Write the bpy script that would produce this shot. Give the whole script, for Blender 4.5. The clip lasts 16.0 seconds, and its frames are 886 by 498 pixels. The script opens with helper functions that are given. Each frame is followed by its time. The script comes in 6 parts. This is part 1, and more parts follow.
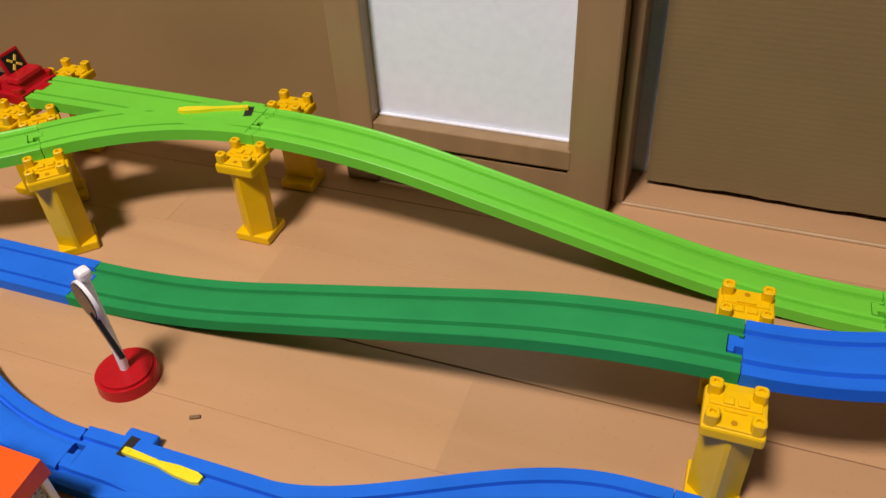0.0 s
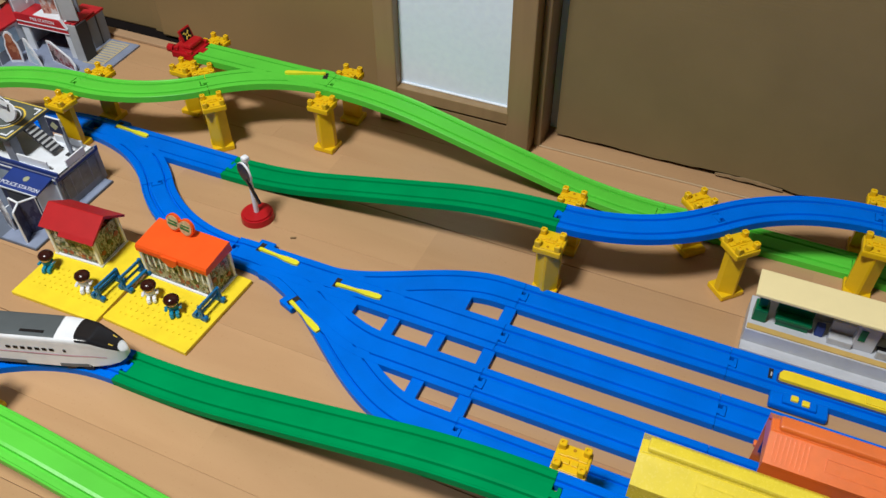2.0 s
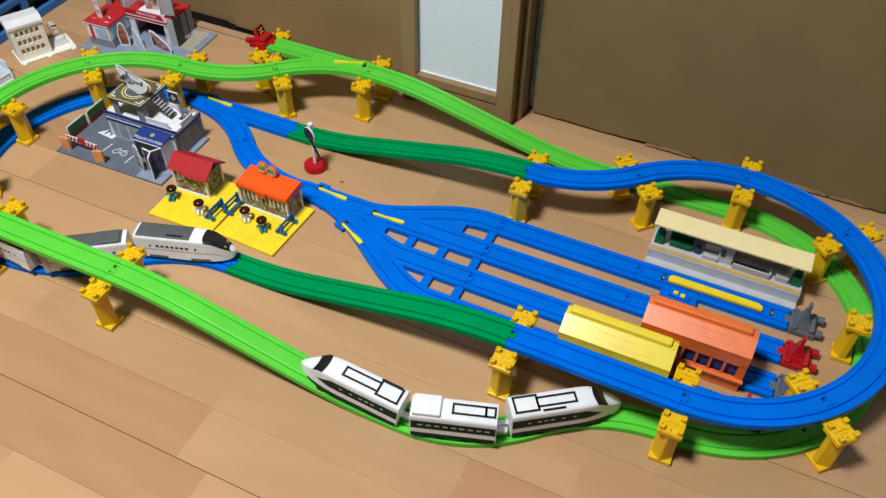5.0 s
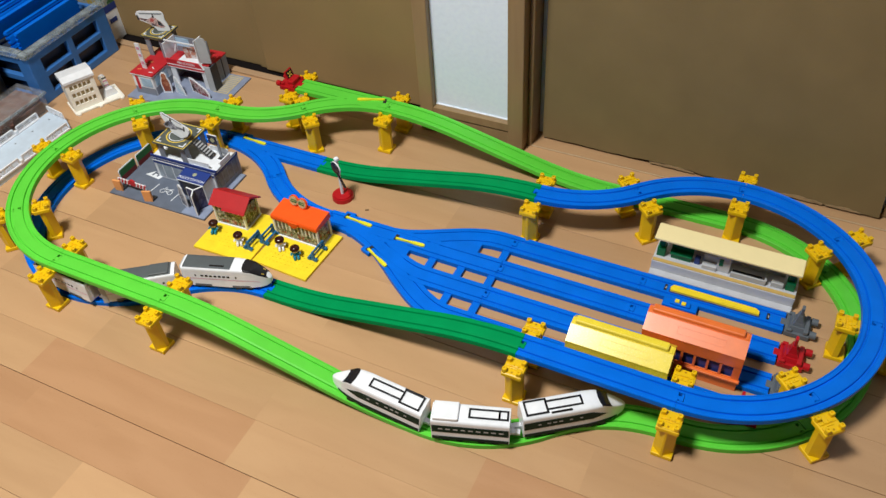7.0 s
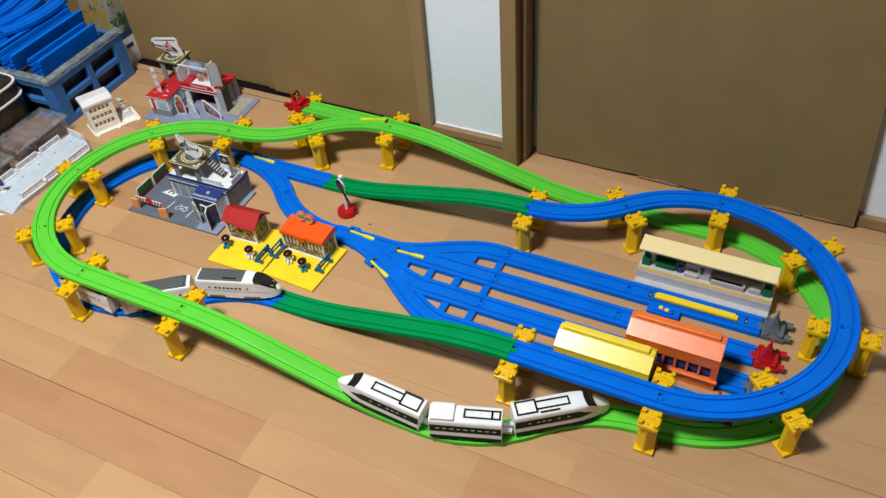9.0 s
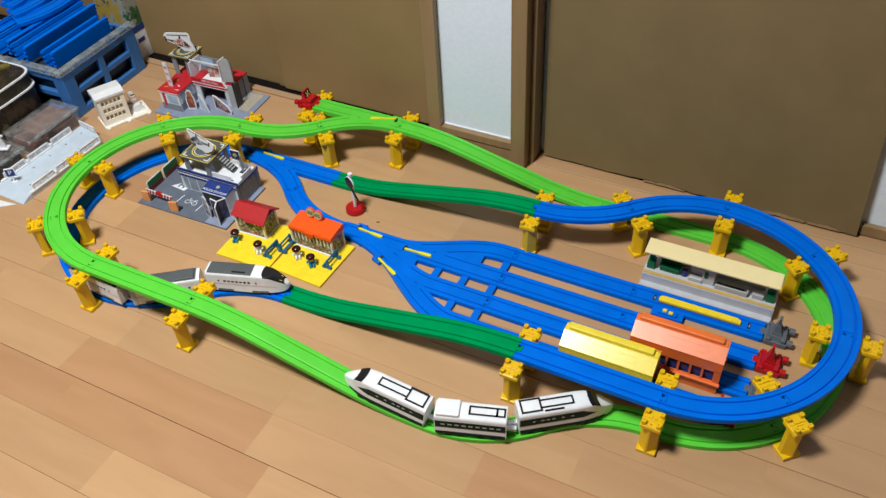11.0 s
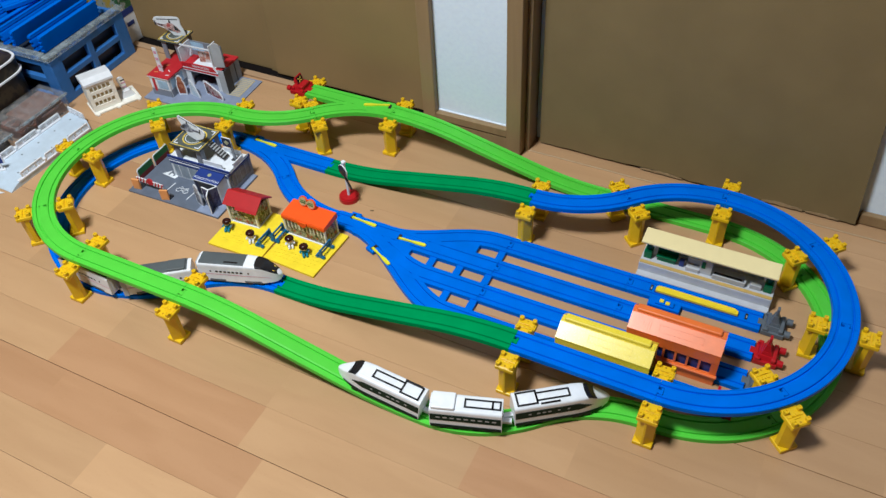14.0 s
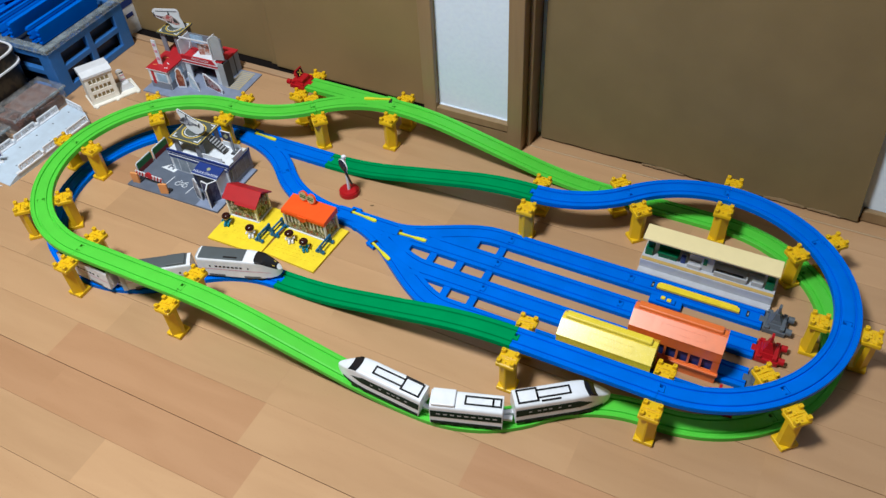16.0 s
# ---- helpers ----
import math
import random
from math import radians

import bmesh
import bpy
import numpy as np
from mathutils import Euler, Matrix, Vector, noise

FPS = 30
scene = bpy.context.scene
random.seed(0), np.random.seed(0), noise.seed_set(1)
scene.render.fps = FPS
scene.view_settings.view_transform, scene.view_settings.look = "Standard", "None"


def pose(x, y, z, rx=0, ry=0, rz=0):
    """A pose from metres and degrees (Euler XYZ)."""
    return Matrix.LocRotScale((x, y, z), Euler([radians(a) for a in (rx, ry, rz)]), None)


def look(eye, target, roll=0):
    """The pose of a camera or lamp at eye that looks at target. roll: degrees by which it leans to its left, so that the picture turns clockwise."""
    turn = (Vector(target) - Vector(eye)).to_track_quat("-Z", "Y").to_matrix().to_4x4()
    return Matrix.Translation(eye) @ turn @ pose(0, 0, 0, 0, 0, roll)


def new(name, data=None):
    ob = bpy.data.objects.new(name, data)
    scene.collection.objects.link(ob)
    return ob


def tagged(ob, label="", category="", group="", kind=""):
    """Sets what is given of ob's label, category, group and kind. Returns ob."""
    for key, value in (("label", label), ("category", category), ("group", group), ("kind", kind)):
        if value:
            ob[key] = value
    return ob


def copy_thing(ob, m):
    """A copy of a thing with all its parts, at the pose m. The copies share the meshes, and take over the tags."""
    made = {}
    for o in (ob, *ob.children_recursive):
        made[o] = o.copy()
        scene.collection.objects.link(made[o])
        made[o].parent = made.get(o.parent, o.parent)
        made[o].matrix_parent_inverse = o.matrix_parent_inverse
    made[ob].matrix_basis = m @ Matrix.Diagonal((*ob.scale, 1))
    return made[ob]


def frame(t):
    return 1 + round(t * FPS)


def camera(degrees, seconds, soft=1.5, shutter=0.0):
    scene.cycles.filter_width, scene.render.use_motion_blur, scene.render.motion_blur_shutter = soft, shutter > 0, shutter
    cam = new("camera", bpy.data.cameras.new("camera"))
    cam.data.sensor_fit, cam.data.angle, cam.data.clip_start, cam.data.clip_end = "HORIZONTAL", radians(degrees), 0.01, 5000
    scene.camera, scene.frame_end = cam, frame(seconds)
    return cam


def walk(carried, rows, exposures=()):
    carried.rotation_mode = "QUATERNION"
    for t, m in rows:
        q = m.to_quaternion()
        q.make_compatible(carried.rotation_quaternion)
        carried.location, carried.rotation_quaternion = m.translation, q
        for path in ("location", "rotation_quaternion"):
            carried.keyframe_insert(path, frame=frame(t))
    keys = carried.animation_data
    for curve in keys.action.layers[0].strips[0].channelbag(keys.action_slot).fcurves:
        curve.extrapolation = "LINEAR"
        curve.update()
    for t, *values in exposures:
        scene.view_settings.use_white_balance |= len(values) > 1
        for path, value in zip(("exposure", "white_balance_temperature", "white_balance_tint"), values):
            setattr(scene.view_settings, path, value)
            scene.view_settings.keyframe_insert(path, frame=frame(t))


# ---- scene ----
cam = camera(57.9, 16.0, soft=1.45)
PATH = [
    (0, (0.607, 0.127, 0.372), (0.034, 1.55, -0.911), -3.4),
    (0.5, (0.659, 0.046, 0.449), (0.068, 1.437, -0.861), -3.1),
    (1, (0.691, -0.04, 0.512), (0.087, 1.316, -0.828), -3.2),
    (1.5, (0.721, -0.117, 0.57), (0.116, 1.208, -0.801), -2.1),
    (2, (0.785, -0.186, 0.627), (0.191, 1.123, -0.763), -0.6),
    (2.5, (0.819, -0.257, 0.677), (0.208, 1.025, -0.73), -0.1),
    (3, (0.833, -0.317, 0.723), (0.23, 0.947, -0.704), 0.3),
    (3.5, (0.862, -0.361, 0.762), (0.286, 0.887, -0.691), 1.2),
    (4, (0.886, -0.403, 0.795), (0.313, 0.838, -0.665), 1.3),
    (4.2, (0.891, -0.422, 0.816), (0.319, 0.834, -0.631), 1.5),
    (6.3, (0.952, -0.49, 0.908), (0.314, 0.753, -0.522), -2.6),
    (6.5, (0.963, -0.497, 0.923), (0.306, 0.743, -0.502), -3.4),
    (7, (0.971, -0.511, 0.939), (0.291, 0.732, -0.472), -4.4),
    (7.5, (0.983, -0.524, 0.964), (0.268, 0.711, -0.437), -6.1),
    (8, (0.997, -0.534, 0.976), (0.27, 0.708, -0.412), -6.7),
    (8.5, (1.012, -0.541, 0.989), (0.291, 0.7, -0.404), -6.3),
    (9, (1.017, -0.551, 0.999), (0.308, 0.696, -0.394), -5.6),
    (11.5, (1.009, -0.57, 1.007), (0.3, 0.68, -0.384), -4.1),
    (12, (1.01, -0.562, 1.004), (0.303, 0.678, -0.397), -4.2),
    (12.5, (1.001, -0.557, 1.004), (0.304, 0.674, -0.41), -4.0),
    (13, (0.997, -0.553, 1.009), (0.308, 0.666, -0.419), -4.0),
    (13.5, (1.001, -0.552, 1.004), (0.312, 0.671, -0.421), -4.1),
    (14, (1.0, -0.55, 1.006), (0.318, 0.676, -0.419), -4.0),
    (14.5, (1.001, -0.549, 1.008), (0.321, 0.677, -0.418), -4.1),
    (15, (0.997, -0.544, 1.007), (0.321, 0.678, -0.424), -3.9),
    (15.5, (0.994, -0.544, 1.006), (0.321, 0.674, -0.43), -3.7),
    (16, (0.993, -0.544, 1.006), (0.32, 0.671, -0.433), -3.7),
]
EXPOSURES = [(0.0, -0.02, 7650, 26), (0.5, -0.08, 7150, 15), (1.0, -0.07, 6500, 8), (2.5, -0.16, 6500, 7), (4.0, -0.14, 6450, 6), (7.0, -0.07, 6750, 7), (9.0, -0.07, 6750, 7), (12.0, -0.09, 6450, 6), (14.5, -0.11, 6100, 5), (16.0, -0.11, 6100, 6)]
walk(cam, [(t, look(eye, target, roll)) for t, eye, target, roll in PATH], EXPOSURES)

# ---- light ----
world = bpy.data.worlds.new("world")
world.use_nodes = True
world.node_tree.nodes["Background"].inputs["Color"].default_value = (0.9, 0.95, 1.0, 1)
world.node_tree.nodes["Background"].inputs["Strength"].default_value = 0.002
scene.world = world


def area_lamp(name, m, size, watts, colour):
    data = bpy.data.lights.new(name, "AREA")
    data.shape, data.size, data.energy, data.color = "DISK", size, watts, colour
    ob = new(name, data)
    ob.matrix_basis = m
    return ob


area_lamp("ceiling_lamp", look((0.13, -0.58, 2.28), (0.13, -0.58, 0)), 0.45, 77, (1.0, 0.99, 0.97))


# ---- materials ----
def shade(name, colour, rough=0.45, metal=0.0, spots=0.06, scale=60, bump=0.03, bump_scale=400, coat=0.0, gloss=0.35):
    """A plain material whose colour varies at two sizes, with a fine relief."""
    mat = bpy.data.materials.new(name)
    mat.use_nodes = True
    tree = mat.node_tree
    n, link = tree.nodes, tree.links.new
    bsdf = n["Principled BSDF"]
    bsdf.inputs["Roughness"].default_value, bsdf.inputs["Metallic"].default_value = rough, metal
    bsdf.inputs["Coat Weight"].default_value = coat
    bsdf.inputs["Specular IOR Level"].default_value = gloss
    co = n.new("ShaderNodeTexCoord")
    big, fine = n.new("ShaderNodeTexNoise"), n.new("ShaderNodeTexNoise")
    big.inputs["Scale"].default_value, fine.inputs["Scale"].default_value = scale, bump_scale
    big.inputs["Detail"].default_value, fine.inputs["Detail"].default_value = 4, 3
    link(co.outputs["Object"], big.inputs["Vector"])
    link(co.outputs["Object"], fine.inputs["Vector"])
    ramp = n.new("ShaderNodeMapRange")
    ramp.inputs["From Min"].default_value, ramp.inputs["From Max"].default_value = 0.3, 0.7
    ramp.inputs["To Min"].default_value, ramp.inputs["To Max"].default_value = 1 - spots, 1 + spots
    link(big.outputs["Fac"], ramp.inputs["Value"])
    mul = n.new("ShaderNodeVectorMath")
    mul.operation = "SCALE"
    mul.inputs[0].default_value = colour[:3]
    link(ramp.outputs["Result"], mul.inputs["Scale"])
    link(mul.outputs["Vector"], bsdf.inputs["Base Color"])
    rr = n.new("ShaderNodeMapRange")
    rr.inputs["To Min"].default_value, rr.inputs["To Max"].default_value = max(rough - 0.08, 0), min(rough + 0.08, 1)
    link(fine.outputs["Fac"], rr.inputs["Value"])
    link(rr.outputs["Result"], bsdf.inputs["Roughness"])
    if bump:
        b = n.new("ShaderNodeBump")
        b.inputs["Strength"].default_value, b.inputs["Distance"].default_value = bump, 0.001
        link(fine.outputs["Fac"], b.inputs["Height"])
        link(b.outputs["Normal"], bsdf.inputs["Normal"])
    return mat


def glassy(name, colour, rough, alpha):
    mat = shade(name, colour, rough, bump=0)
    bsdf = mat.node_tree.nodes["Principled BSDF"]
    n, link = mat.node_tree.nodes, mat.node_tree.links.new
    co, haze, span = n.new("ShaderNodeTexCoord"), n.new("ShaderNodeTexNoise"), n.new("ShaderNodeMapRange")
    haze.inputs["Scale"].default_value, haze.inputs["Detail"].default_value = 45, 5
    span.inputs["From Min"].default_value, span.inputs["From Max"].default_value = 0.35, 0.75
    span.inputs["To Min"].default_value, span.inputs["To Max"].default_value = alpha * 0.5, min(1, alpha * 2 + 0.08)
    link(co.outputs["Object"], haze.inputs["Vector"])
    link(haze.outputs["Fac"], span.inputs["Value"])
    link(span.outputs["Result"], bsdf.inputs["Alpha"])
    return mat


def wood(name, light, dark, grain=(3, 60, 60), rough=0.4, per_piece=0.18, coat=0.0):
    """Wood whose grain runs along x; each piece has a tone of its own."""
    mat = shade(name, light, rough, bump=0, coat=coat)
    tree = mat.node_tree
    n, link = tree.nodes, tree.links.new
    bsdf = n["Principled BSDF"]
    for l in list(bsdf.inputs["Base Color"].links):
        tree.links.remove(l)
    co, info, mp = n.new("ShaderNodeTexCoord"), n.new("ShaderNodeObjectInfo"), n.new("ShaderNodeMapping")
    mp.inputs["Scale"].default_value = grain
    add = n.new("ShaderNodeVectorMath")
    comb = n.new("ShaderNodeCombineXYZ")
    shift = n.new("ShaderNodeMath")
    shift.operation = "MULTIPLY"
    shift.inputs[1].default_value = 30
    link(info.outputs["Random"], shift.inputs[0])
    link(shift.outputs[0], comb.inputs["X"])
    link(shift.outputs[0], comb.inputs["Y"])
    link(co.outputs["Object"], add.inputs[0])
    link(comb.outputs[0], add.inputs[1])
    link(add.outputs[0], mp.inputs["Vector"])
    no = n.new("ShaderNodeTexNoise")
    no.inputs["Scale"].default_value, no.inputs["Detail"].default_value, no.inputs["Distortion"].default_value = 1.0, 6, 0.6
    link(mp.outputs[0], no.inputs["Vector"])
    mix = n.new("ShaderNodeMix")
    mix.data_type = "RGBA"
    mix.inputs["A"].default_value, mix.inputs["B"].default_value = (*light, 1), (*dark, 1)
    mr = n.new("ShaderNodeMapRange")
    mr.inputs["From Min"].default_value, mr.inputs["From Max"].default_value = 0.35, 0.75
    link(no.outputs["Fac"], mr.inputs["Value"])
    link(mr.outputs["Result"], mix.inputs["Factor"])
    tone, geo, both = n.new("ShaderNodeMapRange"), n.new("ShaderNodeNewGeometry"), n.new("ShaderNodeMath")
    tone.inputs["To Min"].default_value, tone.inputs["To Max"].default_value = 1 - per_piece, 1 + per_piece * 0.4
    both.operation = "ADD"
    wrap = n.new("ShaderNodeMath")
    wrap.operation = "FRACT"
    link(info.outputs["Random"], both.inputs[0])
    link(geo.outputs["Random Per Island"], both.inputs[1])
    link(both.outputs[0], wrap.inputs[0])
    link(wrap.outputs[0], tone.inputs["Value"])
    sc = n.new("ShaderNodeVectorMath")
    sc.operation = "SCALE"
    link(mix.outputs["Result"], sc.inputs[0])
    link(tone.outputs["Result"], sc.inputs["Scale"])
    link(sc.outputs[0], bsdf.inputs["Base Color"])
    b = n.new("ShaderNodeBump")
    b.inputs["Strength"].default_value, b.inputs["Distance"].default_value = 0.08, 0.0006
    link(no.outputs["Fac"], b.inputs["Height"])
    link(b.outputs["Normal"], bsdf.inputs["Normal"])
    return mat


def cardboard(name, colour):
    """Cardboard: faint fluting, blotches and scuffs."""
    mat = shade(name, colour, 0.75, spots=0.06, scale=11, bump=0)
    tree = mat.node_tree
    n, link = tree.nodes, tree.links.new
    co, w = n.new("ShaderNodeTexCoord"), n.new("ShaderNodeTexWave")
    w.bands_direction = "Y"
    w.inputs["Scale"].default_value, w.inputs["Distortion"].default_value = 75, 0.8
    link(co.outputs["Object"], w.inputs["Vector"])
    b = n.new("ShaderNodeBump")
    b.inputs["Strength"].default_value, b.inputs["Distance"].default_value = 0.05, 0.001
    link(w.outputs["Fac"], b.inputs["Height"])
    link(b.outputs["Normal"], n["Principled BSDF"].inputs["Normal"])
    return mat


def printed(name, colours, scale):
    """A printed picture in patches of several colours."""
    mat = shade(name, colours[0], 0.35, bump=0)
    tree = mat.node_tree
    n, link = tree.nodes, tree.links.new
    bsdf = n["Principled BSDF"]
    for l in list(bsdf.inputs["Base Color"].links):
        tree.links.remove(l)
    co, v, no = n.new("ShaderNodeTexCoord"), n.new("ShaderNodeTexNoise"), n.new("ShaderNodeMapping")
    no.inputs["Scale"].default_value = (1, 1, 0.6)
    v.inputs["Scale"].default_value, v.inputs["Detail"].default_value, v.inputs["Roughness"].default_value = scale, 5, 0.7
    ramp = n.new("ShaderNodeValToRGB")
    ramp.color_ramp.interpolation = "CONSTANT"
    el = ramp.color_ramp.elements
    while len(el) < len(colours):
        el.new(0.5)
    for i, c in enumerate(colours):
        el[i].position = 0 if i == 0 else 0.36 + 0.28 * (i - 1) / max(1, len(colours) - 2)
        el[i].color = (*c, 1)
    link(co.outputs["Object"], no.inputs["Vector"])
    link(no.outputs[0], v.inputs["Vector"])
    link(v.outputs["Fac"], ramp.inputs["Fac"])
    link(ramp.outputs["Color"], bsdf.inputs["Base Color"])
    return mat


BLUE = shade("blue_plastic", (0.0, 0.142, 0.72), 0.30, spots=0.07, scale=25, gloss=0.06)
GREEN = shade("dark_green_plastic", (0.0, 0.255, 0.078), 0.50, spots=0.07, scale=25, gloss=0.03)
LIME = shade("light_green_plastic", (0.104, 0.585, 0.052), 0.36, spots=0.05, scale=25, gloss=0.22)
YELLOW = shade("yellow_plastic", (0.76, 0.48, 0.008), 0.34, spots=0.05)
# the pier yellow darkened, to paint the shade in a hole
HOLESHADE = shade("shaded_yellow_plastic", (0.45, 0.22, 0.005), 0.5)
LEVER = shade("lever_yellow", (0.74, 0.70, 0.03), 0.35)
LEMON = shade("lemon_plastic", (0.86, 0.66, 0.03), 0.40)
SHEDYEL = shade("shed_yellow", (0.80, 0.64, 0.05), 0.26, gloss=0.6)
ORANGE = shade("orange_plastic", (0.80, 0.17, 0.03), 0.36, gloss=1.0)
SHOPORANGE = shade("roof_orange", (0.86, 0.10, 0.012), 0.40)
RED = shade("red_plastic", (0.42, 0.008, 0.014), 0.30)
ROOFRED = shade("roof_red", (0.43, 0.012, 0.016), 0.45)
GREY = shade("grey_plastic", (0.105, 0.125, 0.15), 0.4)
LIGHTGREY = shade("light_grey_plastic", (0.42, 0.44, 0.47), 0.45)
CREAM = shade("cream_plastic", (0.84, 0.72, 0.40), 0.42, spots=0.02)
PLATFORM = shade("platform_grey_plastic", (0.50, 0.52, 0.57), 0.42)
WHITE = shade("white_plastic", (0.77, 0.80, 0.86), 0.24)
IVORY = shade("ivory_plastic", (0.87, 0.85, 0.78), 0.45)
DARKGREEN = shade("pine_green_plastic", (0.0, 0.020, 0.013), 0.4, gloss=0.12)
BLACK = shade("black_plastic", (0.012, 0.012, 0.015), 0.22)
DULLBLACK = shade("black_rubber", (0.015, 0.015, 0.016), 0.6)
ROOFGREY = shade("roof_grey_paint", (0.085, 0.10, 0.11), 0.4)
PINK = shade("pink_paint", (0.62, 0.30, 0.42), 0.35)
BROWNHAIR = shade("dark_brown_plastic", (0.035, 0.008, 0.006), 0.2)
TEAL = shade("teal_plastic", (0.01, 0.22, 0.36), 0.38)
BENCHBLUE = shade("bench_blue", (0.006, 0.14, 0.36), 0.38)
SKIN = shade("doll_peach", (0.75, 0.42, 0.25), 0.4)
ASPHALT = shade("printed_asphalt", (0.118, 0.142, 0.195), 0.5, spots=0.1)
PAVING = shade("printed_paving", (0.24, 0.285, 0.41), 0.5, spots=0.1)
NAVY = shade("printed_navy", (0.02, 0.045, 0.22), 0.4)
DARKNAVY = shade("printed_dark_navy", (0.012, 0.018, 0.060), 0.35)
BOARDWHITE = shade("white_card", (0.74, 0.78, 0.85), 0.55)
BOARDGREY = shade("grey_card", (0.22, 0.245, 0.30), 0.5)
BOARDRED = shade("red_card", (0.50, 0.02, 0.03), 0.45)
BOARDGREEN = shade("green_card", (0.03, 0.17, 0.05), 0.5)
BOARDBRICK = shade("brick_red_card", (0.22, 0.03, 0.03), 0.5)
BOARDORANGE = shade("orange_card", (0.75, 0.33, 0.12), 0.5)
BOARDDARK = shade("dark_card", (0.035, 0.037, 0.045), 0.45)
PANEGREY = shade("printed_grey_window", (0.15, 0.175, 0.20), 0.25, spots=0.25, scale=90)
PANEPALE = shade("printed_pale_window", (0.30, 0.36, 0.44), 0.3, spots=0.2, scale=70)
WINDOWBLUE = shade("printed_window", (0.33, 0.50, 0.68), 0.3, spots=0.2)
BADGE = shade("badge_yellow", (0.75, 0.55, 0.08), 0.4)
PADGREY = shade("printed_pad_grey", (0.085, 0.10, 0.095), 0.5, spots=0.12)
HELIGREY = printed("printed_helicopter", [(0.03, 0.03, 0.04), (0.10, 0.11, 0.16), (0.38, 0.40, 0.46), (0.16, 0.18, 0.26)], 60)
HELIRED = printed("printed_red_helicopter", [(0.30, 0.03, 0.04), (0.45, 0.10, 0.10), (0.55, 0.42, 0.42), (0.06, 0.02, 0.03), (0.25, 0.25, 0.32)], 55)
FIGUREPRINT = printed("printed_figure", [(0.04, 0.02, 0.02), (0.24, 0.06, 0.03), (0.40, 0.16, 0.09), (0.16, 0.05, 0.03)], 50)
TRUCKPRINT = printed("printed_truck", [(0.10, 0.01, 0.015), (0.22, 0.02, 0.03), (0.40, 0.30, 0.30), (0.05, 0.02, 0.02), (0.28, 0.03, 0.04)], 50)
WATERPRINT = printed("printed_water", [(0.20, 0.40, 0.62), (0.45, 0.58, 0.70), (0.65, 0.70, 0.76), (0.25, 0.30, 0.40)], 45)
KIOSKPRINT = printed("printed_kiosk", [(0.008, 0.008, 0.02), (0.02, 0.025, 0.09), (0.06, 0.07, 0.16), (0.015, 0.015, 0.05)], 140)
CREST = shade("badge_pale", (0.36, 0.38, 0.24), 0.45)
POTBROWN = shade("pot_print", (0.30, 0.075, 0.035), 0.45, spots=0.3, scale=200)
LEAFPRINT = shade("leaf_print", (0.055, 0.085, 0.030), 0.45, spots=0.4, scale=200)
SIGNTAN = shade("sign_tan", (0.52, 0.40, 0.22), 0.45, spots=0.25, scale=250)
SAFETYTAN = shade("safety_tan", (0.55, 0.37, 0.12), 0.45)
STATIONGREEN = shade("station_green", (0.0, 0.14, 0.055), 0.35)
TAN = shade("printed_tan", (0.48, 0.42, 0.28), 0.5)
BOARDTAN = shade("shaded_tan", (0.50, 0.40, 0.22), 0.6)
CRATEBLUE = shade("crate_blue", (0.040, 0.165, 0.48), 0.42)
CLEAR = glassy("clear_plastic", (0.50, 0.50, 0.52), 0.14, 0.10)
# bluish plastic with the shade of the crate's inside put into its colour
INSIDESHADE = shade("crate_inside_shade", (0.030, 0.040, 0.058), 0.3)
CLEARRIM = glassy("clear_rim", (0.38, 0.45, 0.50), 0.22, 0.36)
PALEBLUE = shade("pale_blue_plastic", (0.52, 0.62, 0.74), 0.45)
BROWNTOY = printed("reddish_brown_toys", [(0.05, 0.03, 0.025), (0.13, 0.06, 0.045), (0.20, 0.10, 0.08), (0.10, 0.05, 0.04)], 30)
KRAFT = cardboard("kraft_cardboard", (0.205, 0.150, 0.071))
DOORBROWN = shade("brown_door_board", (0.27, 0.185, 0.085), 0.6, spots=0.10, scale=4, bump=0.06, bump_scale=200)
TORN = shade("torn_cardboard", (0.31, 0.215, 0.12), 0.85, spots=0.2, scale=120)
KRAFTEDGE = shade("cardboard_edge", (0.20, 0.13, 0.065), 0.8, spots=0.15)
PLANK = wood("floor_wood", (0.515, 0.315, 0.170), (0.465, 0.277, 0.146), (5, 30, 30), 0.30, 0.11)
ROSYPLANK = wood("rosy_floor_wood", (0.46, 0.258, 0.138), (0.41, 0.222, 0.114), (5, 30, 30), 0.30, 0.06)
CASING = wood("casing_wood", (0.32, 0.215, 0.112), (0.26, 0.170, 0.086), (45, 45, 4), 0.4, 0.05)
SILL = wood("sill_wood", (0.48, 0.32, 0.20), (0.42, 0.27, 0.16), (4, 60, 60), 0.32, 0.05)
PALETRIM = shade("pale_edging", (0.52, 0.38, 0.24), 0.35)
# matt black that paints the shade in the gap behind and under the doors
GAPSHADE = shade("painted_gap_shade", (0.012, 0.010, 0.010), 0.9, gloss=0.0)
WALLPAPER = shade("white_wallpaper", (0.76, 0.865, 1.0), 0.85, spots=0.03, scale=120, bump=0.12, bump_scale=260)
# plaster coloured far darker than white, so that little light bounces into the shadows
DARKPLASTER = shade("bounce_cut_plaster", (0.13, 0.127, 0.123), 0.9, spots=0.03, scale=20, bump=0.2, bump_scale=300)
SHOPPRINT = printed("printed_shop", [(0.015, 0.012, 0.010), (0.13, 0.12, 0.06), (0.40, 0.38, 0.30), (0.05, 0.09, 0.04), (0.30, 0.05, 0.03), (0.52, 0.50, 0.42)], 120)
